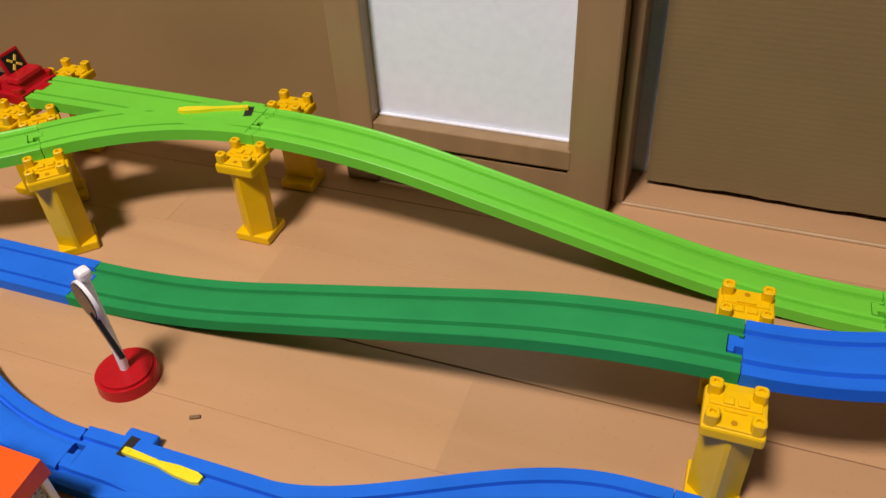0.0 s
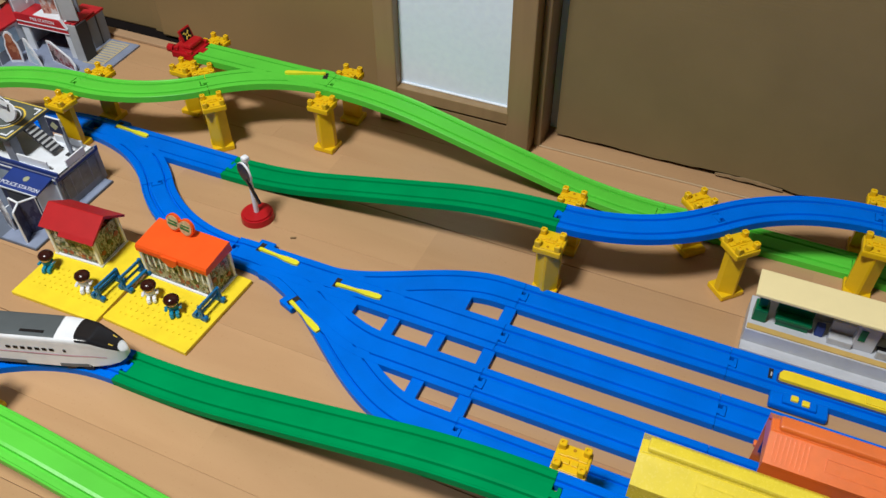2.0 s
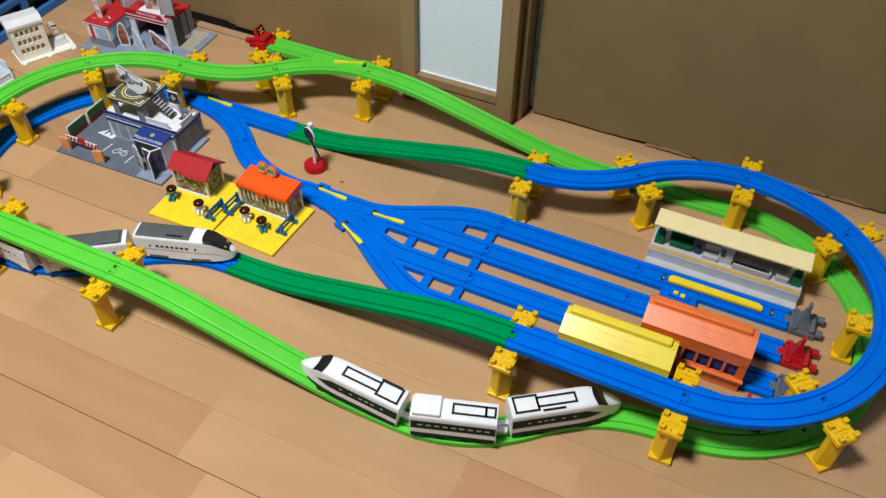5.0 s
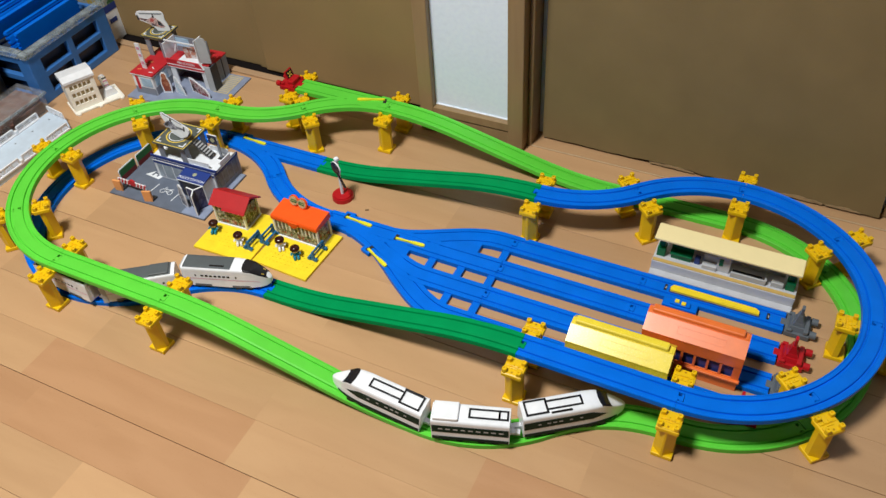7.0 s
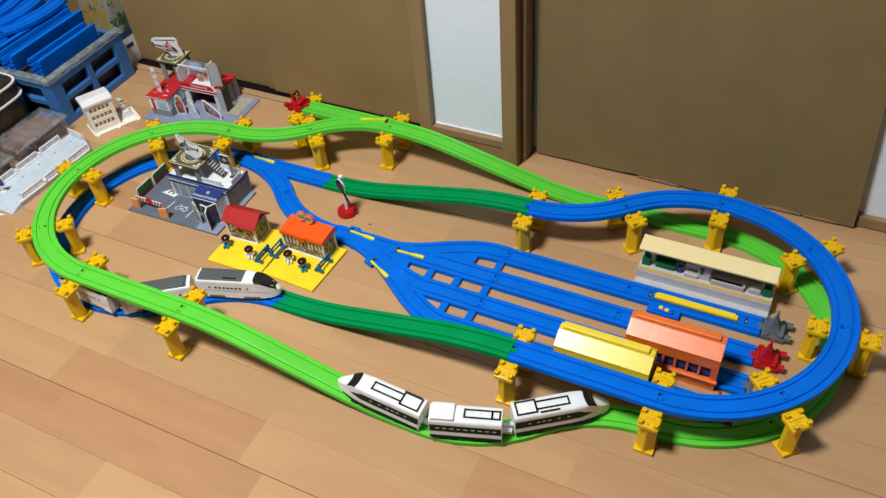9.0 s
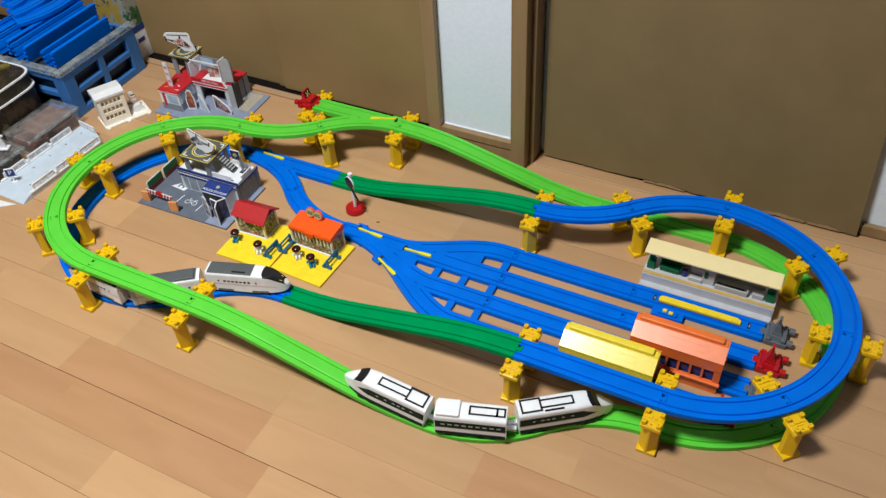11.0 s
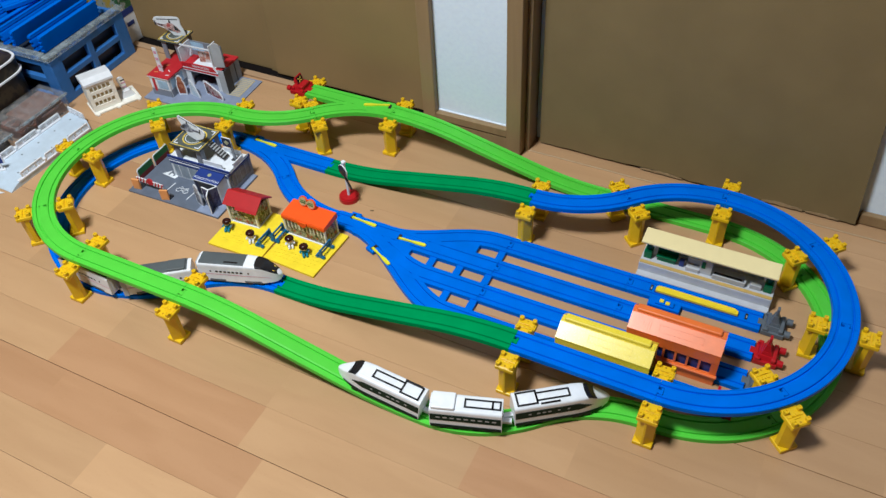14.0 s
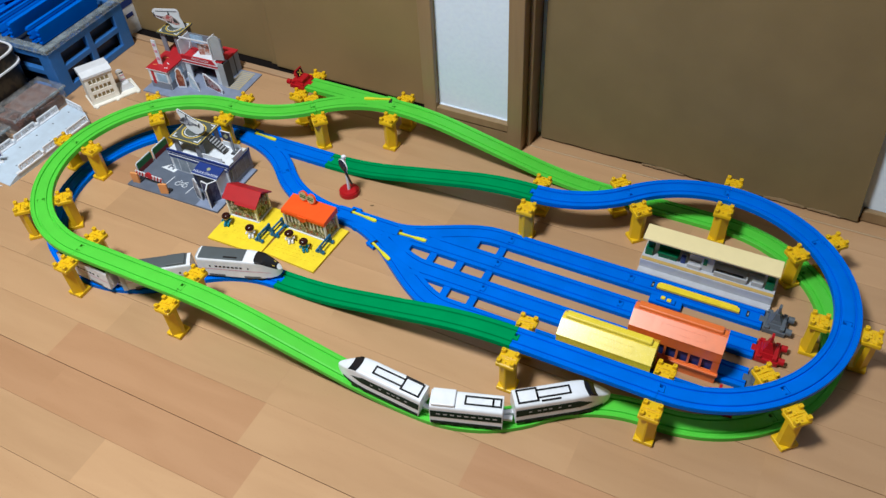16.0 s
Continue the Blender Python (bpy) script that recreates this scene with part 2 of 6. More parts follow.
# print colours darkened to hold the shadow that lies on the box
BOXPRINT = printed("printed_box", [(0.015, 0.05, 0.03), (0.04, 0.12, 0.05), (0.30, 0.32, 0.30), (0.40, 0.28, 0.05), (0.04, 0.08, 0.20)], 26)
FIREPRINT = printed("printed_fire", [(0.20, 0.02, 0.02), (0.45, 0.20, 0.15), (0.55, 0.50, 0.50), (0.40, 0.04, 0.03)], 120)
HEAPTOY = shade("olive_toy", (0.16, 0.13, 0.03), 0.45, spots=0.3)
TRAYBROWN = shade("reddish_brown_plastic", (0.20, 0.105, 0.080), 0.35, spots=0.18, scale=30)
CLUTTER = printed("mixed_toys", [(0.010, 0.009, 0.008), (0.022, 0.018, 0.012), (0.05, 0.036, 0.020), (0.02, 0.015, 0.012), (0.09, 0.075, 0.04)], 18)


# ---- helpers ----
def part(name, bm, mat, parent, label="", m=None, smooth=False):
    """Links a bmesh as one mesh under a thing or under a part."""
    me = bpy.data.meshes.new(name)
    bm.normal_update()
    bm.to_mesh(me)
    bm.free()
    me.materials.append(mat)
    if smooth:
        me.shade_smooth()
        me.set_sharp_from_angle(angle=radians(38))
    ob = new(name, me)
    ob.parent = parent
    if m is not None:
        ob.matrix_basis = m
    if label:
        ob["label"] = label
    return ob


def thing(name, label, category, group="", m=None, kind=""):
    ob = new(name)
    if m is not None:
        ob.matrix_basis = m
    return tagged(ob, label, category, group, kind)


def solo(name, bm, mat, label, category, group="", m=None, kind="", smooth=False):
    return tagged(part(name, bm, mat, None, "", m, smooth), label, category, group, kind)


def add_box(bm, size, at, rz=0.0, bev=0.0, ry=0.0, rx=0.0):
    m = pose(*at, rx, ry, rz) @ Matrix.Diagonal((*size, 1))
    made = bmesh.ops.create_cube(bm, size=1, matrix=m)["verts"]
    if bev:
        edges = list({e for v in made for e in v.link_edges})
        bmesh.ops.bevel(bm, geom=edges, offset=bev, segments=2, affect="EDGES", profile=0.5)
    return bm


def box(size, at, rz=0.0, bev=0.0, ry=0.0, rx=0.0):
    return add_box(bmesh.new(), size, at, rz, bev, ry, rx)


def add_cyl(bm, r, h, at, seg=16, r2=None, rx=0.0, ry=0.0):
    bmesh.ops.create_cone(bm, cap_ends=True, segments=seg, radius1=r, radius2=r if r2 is None else r2, depth=h, matrix=pose(*at, rx, ry, 0))
    return bm


def cyl(r, h, at, seg=16, r2=None, rx=0.0, ry=0.0):
    return add_cyl(bmesh.new(), r, h, at, seg, r2, rx, ry)


def add_prism(bm, poly, z0, z1, m=None):
    m = m or Matrix()
    lo = [bm.verts.new(m @ Vector((x, y, z0))) for x, y in poly]
    hi = [bm.verts.new(m @ Vector((x, y, z1))) for x, y in poly]
    k = len(poly)
    bm.faces.new(hi)
    bm.faces.new(lo[::-1])
    for i in range(k):
        bm.faces.new((lo[i], lo[(i + 1) % k], hi[(i + 1) % k], hi[i]))
    bmesh.ops.recalc_face_normals(bm, faces=bm.faces)
    return bm


def prism(poly, z0, z1, m=None):
    return add_prism(bmesh.new(), poly, z0, z1, m)


STAND = pose(0, 0, 0, 90, 0, 0)  # turns a flat outline upright: its y becomes z


def letters(text, size, mat, parent, m, name="lettering"):
    curve = bpy.data.curves.new(name, "FONT")
    curve.body, curve.size, curve.extrude, curve.align_x, curve.align_y = text, size, 0.0002, "CENTER", "CENTER"
    tmp = new("tmp", curve)
    me = bpy.data.meshes.new_from_object(tmp.evaluated_get(bpy.context.evaluated_depsgraph_get()))
    bpy.data.objects.remove(tmp)
    me.materials.clear()
    me.materials.append(mat)
    ob = new(name, me)
    ob.parent, ob.matrix_basis = parent, m
    return ob


# ---- room ----
floor = tagged(part("floor", box((5.2, 4.6, 0.05), (0.4, -1.3, -0.0285)), PLANK, None), "light tan wooden strip floor with dark seams", "floor", kind="structure")
# ceiling and three walls out of view, kept dark to limit fill light
solo("ceiling", box((5.2, 4.6, 0.05), (0.4, -1.3, 2.425)), DARKPLASTER, "unseen ceiling coloured dark to cut bounced light", "ceiling", kind="structure")
solo("wall_south", box((5.2, 0.1, 2.45), (0.4, -3.55, 1.2)), DARKPLASTER, "unseen plastered wall coloured dark to cut bounced light", "wall", kind="structure")
solo("wall_west", box((0.1, 4.4, 2.45), (-2.15, -1.3, 1.2)), DARKPLASTER, "unseen plastered wall coloured dark to cut bounced light", "wall", kind="structure")
solo("wall_east", box((0.1, 4.4, 2.45), (2.95, -1.3, 1.2)), DARKPLASTER, "unseen plastered wall coloured dark to cut bounced light", "wall", kind="structure")
solo("wall_north", box((1.85, 0.1, 2.40), (1.985, 0.720, 1.2)), WALLPAPER, "white wallpapered wall beside the cardboard", "wall", kind="structure")
solo("wall_panel", box((0.156, 0.06, 2.40), (0.441, 0.648, 1.2)), WALLPAPER, "narrow wallpapered wall between wooden casings", "wall", kind="structure")
# painted black: stands for the unlit inside of the closet
solo("wall_closet", box((2.6, 0.05, 2.40), (-0.965, 0.79, 1.2)), GAPSHADE, "closet wall painted black for the darkness behind the sliding doors", "wall", kind="structure")
solo("wall_reveal", box((0.020, 0.030, 2.40), (0.563, 0.690, 1.2)), WALLPAPER, "narrow white strip of wall beside the casing", "wall", kind="structure")
solo("wall_behind", box((0.512, 0.05, 2.40), (0.800, 0.722, 1.2)), DARKPLASTER, "dark plastered wall behind the cardboard sheet", "wall", kind="structure")

bm = box((0.154, 0.0150, 0.0165), (0.440, 0.6115, 0.0478), bev=0.0012)
add_box(bm, (0.154, 0.012, 0.036), (0.440, 0.6120, 0.0185), bev=0.001)
add_box(bm, (0.154, 0.006, 0.020), (0.440, 0.6165, 0.0350))
solo("trim_caulk", box((0.153, 0.0030, 0.0020), (0.440, 0.6168, 0.0570), bev=0.0006), BOARDWHITE, "thin white caulk line over the baseboard", "trim", kind="structure")
solo("baseboard", bm, CASING, "brown wooden baseboard with a ledge", "baseboard", kind="structure")
solo("trim_left", box((0.028, 0.075, 2.40), (0.349, 0.6410, 1.2), bev=0.002), CASING, "brown wooden door casing", "door casing", kind="structure")
solo("trim_right", box((0.0305, 0.075, 2.40), (0.52975, 0.6420, 1.2), bev=0.002), CASING, "brown wooden door casing beside the wallpapered wall", "door casing", kind="structure")
bm = box((0.009, 0.040, 2.40), (0.5500, 0.648, 1.2), bev=0.0015)
add_box(bm, (0.004, 0.024, 2.40), (0.5470, 0.680, 1.2))
solo("trim_stop", bm, CASING, "narrow brown wooden door stop", "door casing", kind="structure")
solo("baseboard_east", box((1.728, 0.012, 0.022), (2.022, 0.664, 0.0150), bev=0.002), CASING, "brown wooden baseboard", "baseboard", kind="structure")
solo("sill_edge", box((2.340, 0.0022, 0.0022), (1.7175, 0.6292, 0.0012), bev=0.0006), PALETRIM, "thin pale edging strip before the door sill", "trim", kind="structure")
solo("door_sill", box((2.340, 0.066, 0.0022), (1.7175, 0.6640, 0.0012), bev=0.0006), PLANK, "pale wooden door sill on the floor", "sill", kind="structure")
# a flat black strip in place of the shade below the doors
solo("under_door_shade", box((1.96, 0.090, 0.0012), (-0.648, 0.6980, 0.0008)), GAPSHADE, "black strip painted for the shade under the sliding doors", "door groove", kind="structure")
solo("closet_sill", box((1.96, 0.0165, 0.005), (-0.648, 0.6435, 0.0027), bev=0.0012), SILL, "pale wooden closet sill under the sliding doors", "sill", kind="structure")


def sliding_door(name, x0, x1, front, z0, label):
    ob = thing(name, label, "door", kind="structure")
    part("panel", box((x1 - x0, 0.012, 2.0), ((x0 + x1) / 2, front + 0.006, 1.0 + z0), bev=0.003), DOORBROWN, ob)
    return ob


sliding_door("door_1", -0.0715, 0.334, 0.661, 0.006, "flat brown sliding closet door")
rear = sliding_door("door_2", -1.6, -0.045, 0.6765, 0.0015, "flat brown sliding closet door set behind the other")
part("stile", box((0.050, 0.004, 2.0), (-0.0710, 0.6758, 1.0015), bev=0.0012), DOORBROWN, rear)

# the cardboard sheet in the doorway: flutes show along its torn lower edge
rng = random.Random(4)
outline = [(0.500, 1.1), (-0.010, 1.1)]
n_teeth = 60
for i in range(n_teeth + 1):
    outline.append((0.588 * i / n_teeth, 0.0015 + 0.0020 * rng.random() + (0.003 if 18 < i < 30 else 0)))
sheet = prism(outline, 0, 0.005)
cardboard_sheet = solo("cardboard_sheet", sheet, KRAFT, "large brown cardboard sheet leaning in the doorway", "cardboard", m=pose(0.567, 0.661, 0.005, 0, 0, -0.7) @ pose(0, 0, 0, 89.0, 0, 0))

for x0, x1, high in ((0.205, 0.285, 0.0035), (0.375, 0.405, 0.0045), (0.430, 0.500, 0.0060), (0.505, 0.560, 0.0045)):
    low, steps = [], 14
    for i in range(steps + 1):
        low.append((x0 + (x1 - x0) * i / steps, 0.0006 + 0.0018 * rng.random()))
    crest = [(x, high * (0.55 + 0.45 * rng.random()) * math.sin(math.pi * (0.08 + 0.84 * i / steps)) + 0.003) for i, (x, y) in enumerate(low)]
    part("torn_edge", prism(low + crest[::-1], 0.0051, 0.0062), TORN, cardboard_sheet, "pale torn cardboard edge")

# ---- track ----
LEN, RAD, HIGH, LOW = 0.214, 0.214, 0.0765, 0.0085
SIDE = [(-0.0190, -0.0085), (-0.0190, -0.0006), (-0.0184, 0.0), (-0.0172, 0.0), (-0.0165, -0.0007), (-0.0119, -0.0007), (-0.0113, -0.0034), (-0.0093, -0.0034), (-0.0086, -0.0007), (-0.0060, -0.0001)]
FULL = SIDE + [(-u, w) for u, w in SIDE[::-1]]
FLATSIDE = [(-0.0190, -0.0085), (-0.0190, 0.0), (-0.0115, 0.0), (-0.0111, -0.0030), (-0.0097, -0.0030), (-0.0093, 0.0)]
FLAT = FLATSIDE + [(-u, w) for u, w in FLATSIDE[::-1]]
LEFTRAIL = SIDE[:-1] + [(-0.0068, -0.0003), (-0.0064, -0.0007), (-0.0064, -0.0085)]
RIGHTRAIL = [(-u, w) for u, w in LEFTRAIL[::-1]]


def straight(at, h, length, steps=2):
    x, y, z = at
    return [(x + math.cos(h) * length * i / steps, y + math.sin(h) * length * i / steps, z, h) for i in range(steps + 1)]


def arc(at, h, degrees, radius=RAD, steps=14):
    x, y, z = at
    turn = radians(degrees)
    s = 1 if turn > 0 else -1
    cx, cy = x - s * radius * math.sin(h), y + s * radius * math.cos(h)
    return [(cx + s * radius * math.sin(h + turn * i / steps), cy - s * radius * math.cos(h + turn * i / steps), z, h + turn * i / steps) for i in range(steps + 1)]


def ease(t, e=0.32):
    """0 to 1 with rounded ends and an even grade between them."""
    k = 1 / (1 - e)
    if t < e:
        return k * t * t / (2 * e)
    if t > 1 - e:
        return 1 - k * (1 - t) ** 2 / (2 * e)
    return k * (t - e / 2)


def slope(at, h, z1, length=2 * LEN, steps=30):
    x, y, z = at
    return [(x + math.cos(h) * length * i / steps, y + math.sin(h) * length * i / steps, z + (z1 - z) * ease(i / steps), h) for i in range(steps + 1)]


def swept(bm, run, section, drop=0.0):
    rings = []
    for x, y, z, h in run:
        rings.append([bm.verts.new((x + u * math.sin(h), y - u * math.cos(h), z + w - drop)) for u, w in section])
    k = len(section)
    for a, b in zip(rings, rings[1:]):
        for i in range(k):
            bm.faces.new((a[i], b[i], b[(i + 1) % k], a[(i + 1) % k]))
    bm.faces.new(rings[0])
    bm.faces.new(rings[-1][::-1])


def cut(run, s):
    """Splits a run s metres from its start: the short first stretch and the rest."""
    (x, y, z, h), (x2, y2, z2, h2) = run[0], run[1]
    d = math.dist((x, y), (x2, y2))
    f = min(0.9, s / d)
    mid = (x + (x2 - x) * f, y + (y2 - y) * f, z + (z2 - z) * f, h + (h2 - h) * f)
    return [run[0], mid], [mid] + run[1:]


def tongue(run, mat, parent, lift=0.0):
    """The hooked tab at a piece's end that sits in the next piece's notch."""
    x, y, z, h = run[-1]
    m = pose(x, y, z + lift, 0, 0, math.degrees(h))
    bm = prism([(-0.002, -0.0046), (0.0028, -0.0046), (0.0028, -0.0058), (0.0068, -0.0058), (0.0074, -0.0048), (0.0074, 0.0044), (0.0064, 0.0054), (0.0044, 0.0054), (0.0044, 0.0018), (0.0030, 0.0014), (-0.002, 0.0018)], -0.006, -0.0004)
    part("tongue", bm, mat, parent, m=m)


def piece(name, run, mat, label, group, notch=True):
    bm = bmesh.new()
    if notch:
        first, rest = cut(run, 0.0080)
        first[0] = cut(run, 0.0004)[0][1]
        swept(bm, first, LEFTRAIL)
        swept(bm, first, RIGHTRAIL)
        swept(bm, rest, FULL)
    else:
        swept(bm, run, FULL)
    bmesh.ops.recalc_face_normals(bm, faces=bm.faces)
    ob = solo(name, bm, mat, label, "track", group)
    tongue(run, mat, ob)
    return ob


def lay(start, h, moves, group, words):
    """Lays piece after piece from a start; gives the points of the whole line."""
    at, line = start, []
    for kind, value, mat in moves:
        colour = {BLUE: "blue", GREEN: "dark green", LIME: "bright light green"}[mat]
        up = "on yellow piers" if at[2] > 0.03 else "on the floor"
        if kind == "straight":
            run = straight(at, h, value)
            piece("straight_track", run, mat, f"{colour} plastic straight toy track {up}", group)
        elif kind == "arc":
            run = arc(at, h, value)
            piece("curved_track", run, mat, f"{colour} plastic curved toy track {up}", group)
        elif kind == "slope":
            run = slope(at, h, value)
            piece("slope_track", run, mat, f"{colour} plastic sloping toy track {words}", group)
        elif kind == "gap":
            run = value
        line += run if not line else run[1:]
        at, h = run[-1][:3], run[-1][3]
    return line


S45 = RAD * math.sin(radians(45))
V45 = RAD * (1 - math.cos(radians(45)))
FARX, NEARY, MIDY, FARY = 2 * S45 + 3 * LEN, 2 * V45, 2 * RAD, 2 * RAD + 2 * V45
PI = math.pi

blue_line = lay((0, 0, LOW), 0.0,
    [("arc", 45, BLUE), ("arc", -45, BLUE), ("slope", HIGH, GREEN), ("straight", LEN, BLUE)]
    + [("arc", 45, BLUE)] * 4 + [("arc", 45, BLUE), ("arc", -45, BLUE), ("slope", LOW, GREEN), ("gap", straight((LEN, MIDY, LOW), PI, LEN), BLUE)]
    + [("arc", 45, BLUE)] * 4, "blue railway loop", "up to the piers")
lime_line = lay((0, 0, HIGH), 0.0,
    [("straight", LEN, LIME), ("slope", LOW, LIME), ("arc", 45, LIME), ("arc", -45, LIME)] + [("arc", 45, LIME)] * 4
    + [("straight", LEN, LIME), ("slope", HIGH, LIME), ("gap", arc((FARX - 3 * LEN, FARY, HIGH), PI, 45), LIME), ("arc", -45, LIME)]
    + [("arc", 45, LIME)] * 4, "light green railway loop", "up to the piers")


def lever(parent, x, y, z, rz, swell=1):
    bm = prism([(-0.026, -0.0018), (-0.023, -0.0021), (-0.002, -0.0016), (0.010, -0.0032), (0.022, -0.0034), (0.0265, -0.0022), (0.0265, 0.0022), (0.022, 0.0034), (0.010, 0.0032), (-0.002, 0.0016), (-0.023, 0.0021), (-0.026, 0.0018)], 0, 0.0026)
    ob = part("switch_lever", bm, LEVER, parent, "yellow switch lever", m=pose(x, y, z, 0, 0, rz))
    part("slot", box((0.0062, 0.0135, 0.0010), (-0.0265, 0.0035, -0.0004)), DULLBLACK, ob, "dark lever slot")
    part("pivot", cyl(0.0013, 0.0030, (-0.0225, 0, 0.0015), 10), LEVER, ob)
    return ob


def turnout(runs, mat, label, group, levers, tabs=()):
    ob = None
    for i, run in enumerate(runs):
        bm = bmesh.new()
        if run[0][:2] == runs[0][0][:2]:
            first, rest = cut(run, 0.0080)
            first[0] = cut(run, 0.0007)[0][1]
            swept(bm, first, LEFTRAIL, drop=0.00015 * i)
            swept(bm, first, RIGHTRAIL, drop=0.00015 * i)
            swept(bm, rest, FLAT, drop=0.00015 * i)
        else:
            swept(bm, run, FLAT, drop=0.00015 * i)
        bmesh.ops.recalc_face_normals(bm, faces=bm.faces)
        if ob:
            part("branch", bm, mat, ob)
        else:
            ob = solo("turnout_track", bm, mat, label, "track", group)
    for x, y, z, rz in levers:
        lever(ob, x, y, z, rz)
    for x, y, z, rz in tabs:
        part("lever_housing", box((0.020, 0.010, 0.0075), (x, y, z - 0.0042), rz, bev=0.0015), mat, ob)
    for run in runs:
        tongue(run, mat, ob, 0.0008)
    return ob


turnout([straight((0, MIDY, LOW), 0, LEN), arc((0, MIDY, LOW), 0, -45)], BLUE, "blue plastic turnout track on the floor with a yellow lever", "yard", [(0.056, MIDY + 0.008, LOW, -3)], [(0.030, MIDY + 0.020, LOW, 0)])
turnout([straight((0.303, FARY, HIGH), PI, LEN - 0.0105), arc((0.303, FARY, HIGH), PI, 45)], LIME, "bright light green turnout track on piers with a yellow lever", "light green railway loop", [(0.2575, FARY + 0.0035, HIGH, 200)], [(0.280, FARY + 0.019, HIGH, 0)])
YX, YY, GAPY = 2 * S45, MIDY - 2 * V45 + 0.002, 0.0605
piece("curved_track", arc((S45, MIDY - V45, LOW), radians(-45), 45), BLUE, "blue plastic curved toy track on the floor", "yard")


def weave(x0, y0, x1, y1, xe, steps=22):
    """A lazy S from one track to a parallel one, then straight to xe."""
    out = []
    for i in range(steps + 1):
        t = i / steps
        f = t * t * (3 - 2 * t)
        out.append((x0 + (x1 - x0) * t, y0 + (y1 - y0) * f, LOW, math.atan2((y1 - y0) * 6 * t * (1 - t), x1 - x0)))
    if xe > x1 + 1e-4:
        out.append((xe, y1, LOW, 0.0))
    return out


YE = YX + 1.5 * LEN
ROWS_Y = [YY + GAPY, YY, YY - GAPY, YY - 2 * GAPY]
yard = turnout([straight((YX, YY, LOW), 0, 1.5 * LEN), weave(YX + 0.03, YY, YX + 0.215, YY - GAPY, YE), weave(YX + 0.115, YY, YX + 0.300, YY + GAPY, YE), weave(YX + 0.050, YY - 0.004, YX + 0.285, YY - 2 * GAPY, YE)],
    BLUE, "large blue four-way yard turnout with three yellow levers", "yard",
    [(0.360, YY + 0.008, LOW, -4), (0.465, YY - 0.003, LOW, 2), (0.431, YY - 0.056, LOW, -27)], [(0.336, YY + 0.021, LOW, 0), (0.405, YY - 0.045, LOW, -20)])


def web(run, x1, side):
    """The filled wedge between the straight track and a branch that leaves it, up to x1."""
    near = [(x, y - side * 0.0145) for x, y, z, h in run if side * (y - YY) > 0.0300 and x < x1]
    for (xa, ya, za, ha), (xb, yb, zb, hb) in zip(run, run[1:]):
        if xa < x1 <= xb:
            near.append((x1, ya + (yb - ya) * (x1 - xa) / (xb - xa) - side * 0.0145))
    flat = near + [(x1, YY + side * 0.0150), (near[0][0], YY + side * 0.0150)]
    part("web", prism(flat if side < 0 else flat[::-1], LOW - 0.0080, LOW - 0.0002), BLUE, yard)


web(weave(YX + 0.115, YY, YX + 0.300, YY + GAPY, YE, 40), 0.578, 1)
web(weave(YX + 0.03, YY, YX + 0.215, YY - GAPY, YE, 40), 0.4725, -1)
for x, y in ((0.516, 1.5), (0.567, 1.5), (0.620, 1.5), (0.620, 0.5), (0.571, 2.5), (0.620, 2.5)):
    part("cross_tie", box((0.0125, GAPY - 0.034, 0.005), (x, YY + GAPY - GAPY * y, LOW - 0.0045)), BLUE, yard)

for i, y in enumerate(ROWS_Y):
    piece("straight_track", straight((YE, y, LOW), 0, LEN), BLUE, "blue plastic straight toy track on the floor", "yard")
    if i != 3:
        piece("straight_track", straight((YE + LEN, y, LOW), 0, LEN), BLUE, "blue plastic straight toy track on the floor", "yard")
piece("straight_track", straight((YE + LEN, ROWS_Y[3], LOW), 0, 0.165), BLUE, "blue plastic short toy track on the floor", "yard")


# ---- piers ----
def tube(at, r, hole, z0, z1, z_hole, square):
    """A hollow stud with a blind hole; square 0 is round, 1 is a box."""
    bm, k = bmesh.new(), 16
    rings = []
    for rad, z, sq in ((r, z0, square), (r, z1 - 0.0006, square), (r - 0.0006, z1, square), (hole + 0.0002, z1, 0), (hole, z1 - 0.0003, 0), (hole, z_hole, 0)):
        ring = []
        for i in range(k):
            a = 2 * math.pi * (i + 0.5) / k
            f = rad * (1 + sq * (1 / max(abs(math.cos(a)), abs(math.sin(a))) - 1))
            ring.append(bm.verts.new((at[0] + f * math.cos(a), at[1] + f * math.sin(a), z)))
        rings.append(ring)
    for p, q in zip(rings, rings[1:]):
        for i in range(k):
            bm.faces.new((p[i], p[(i + 1) % k], q[(i + 1) % k], q[i]))
    bm.faces.new(rings[-1])
    bm.faces.new(rings[0][::-1])
    return bm


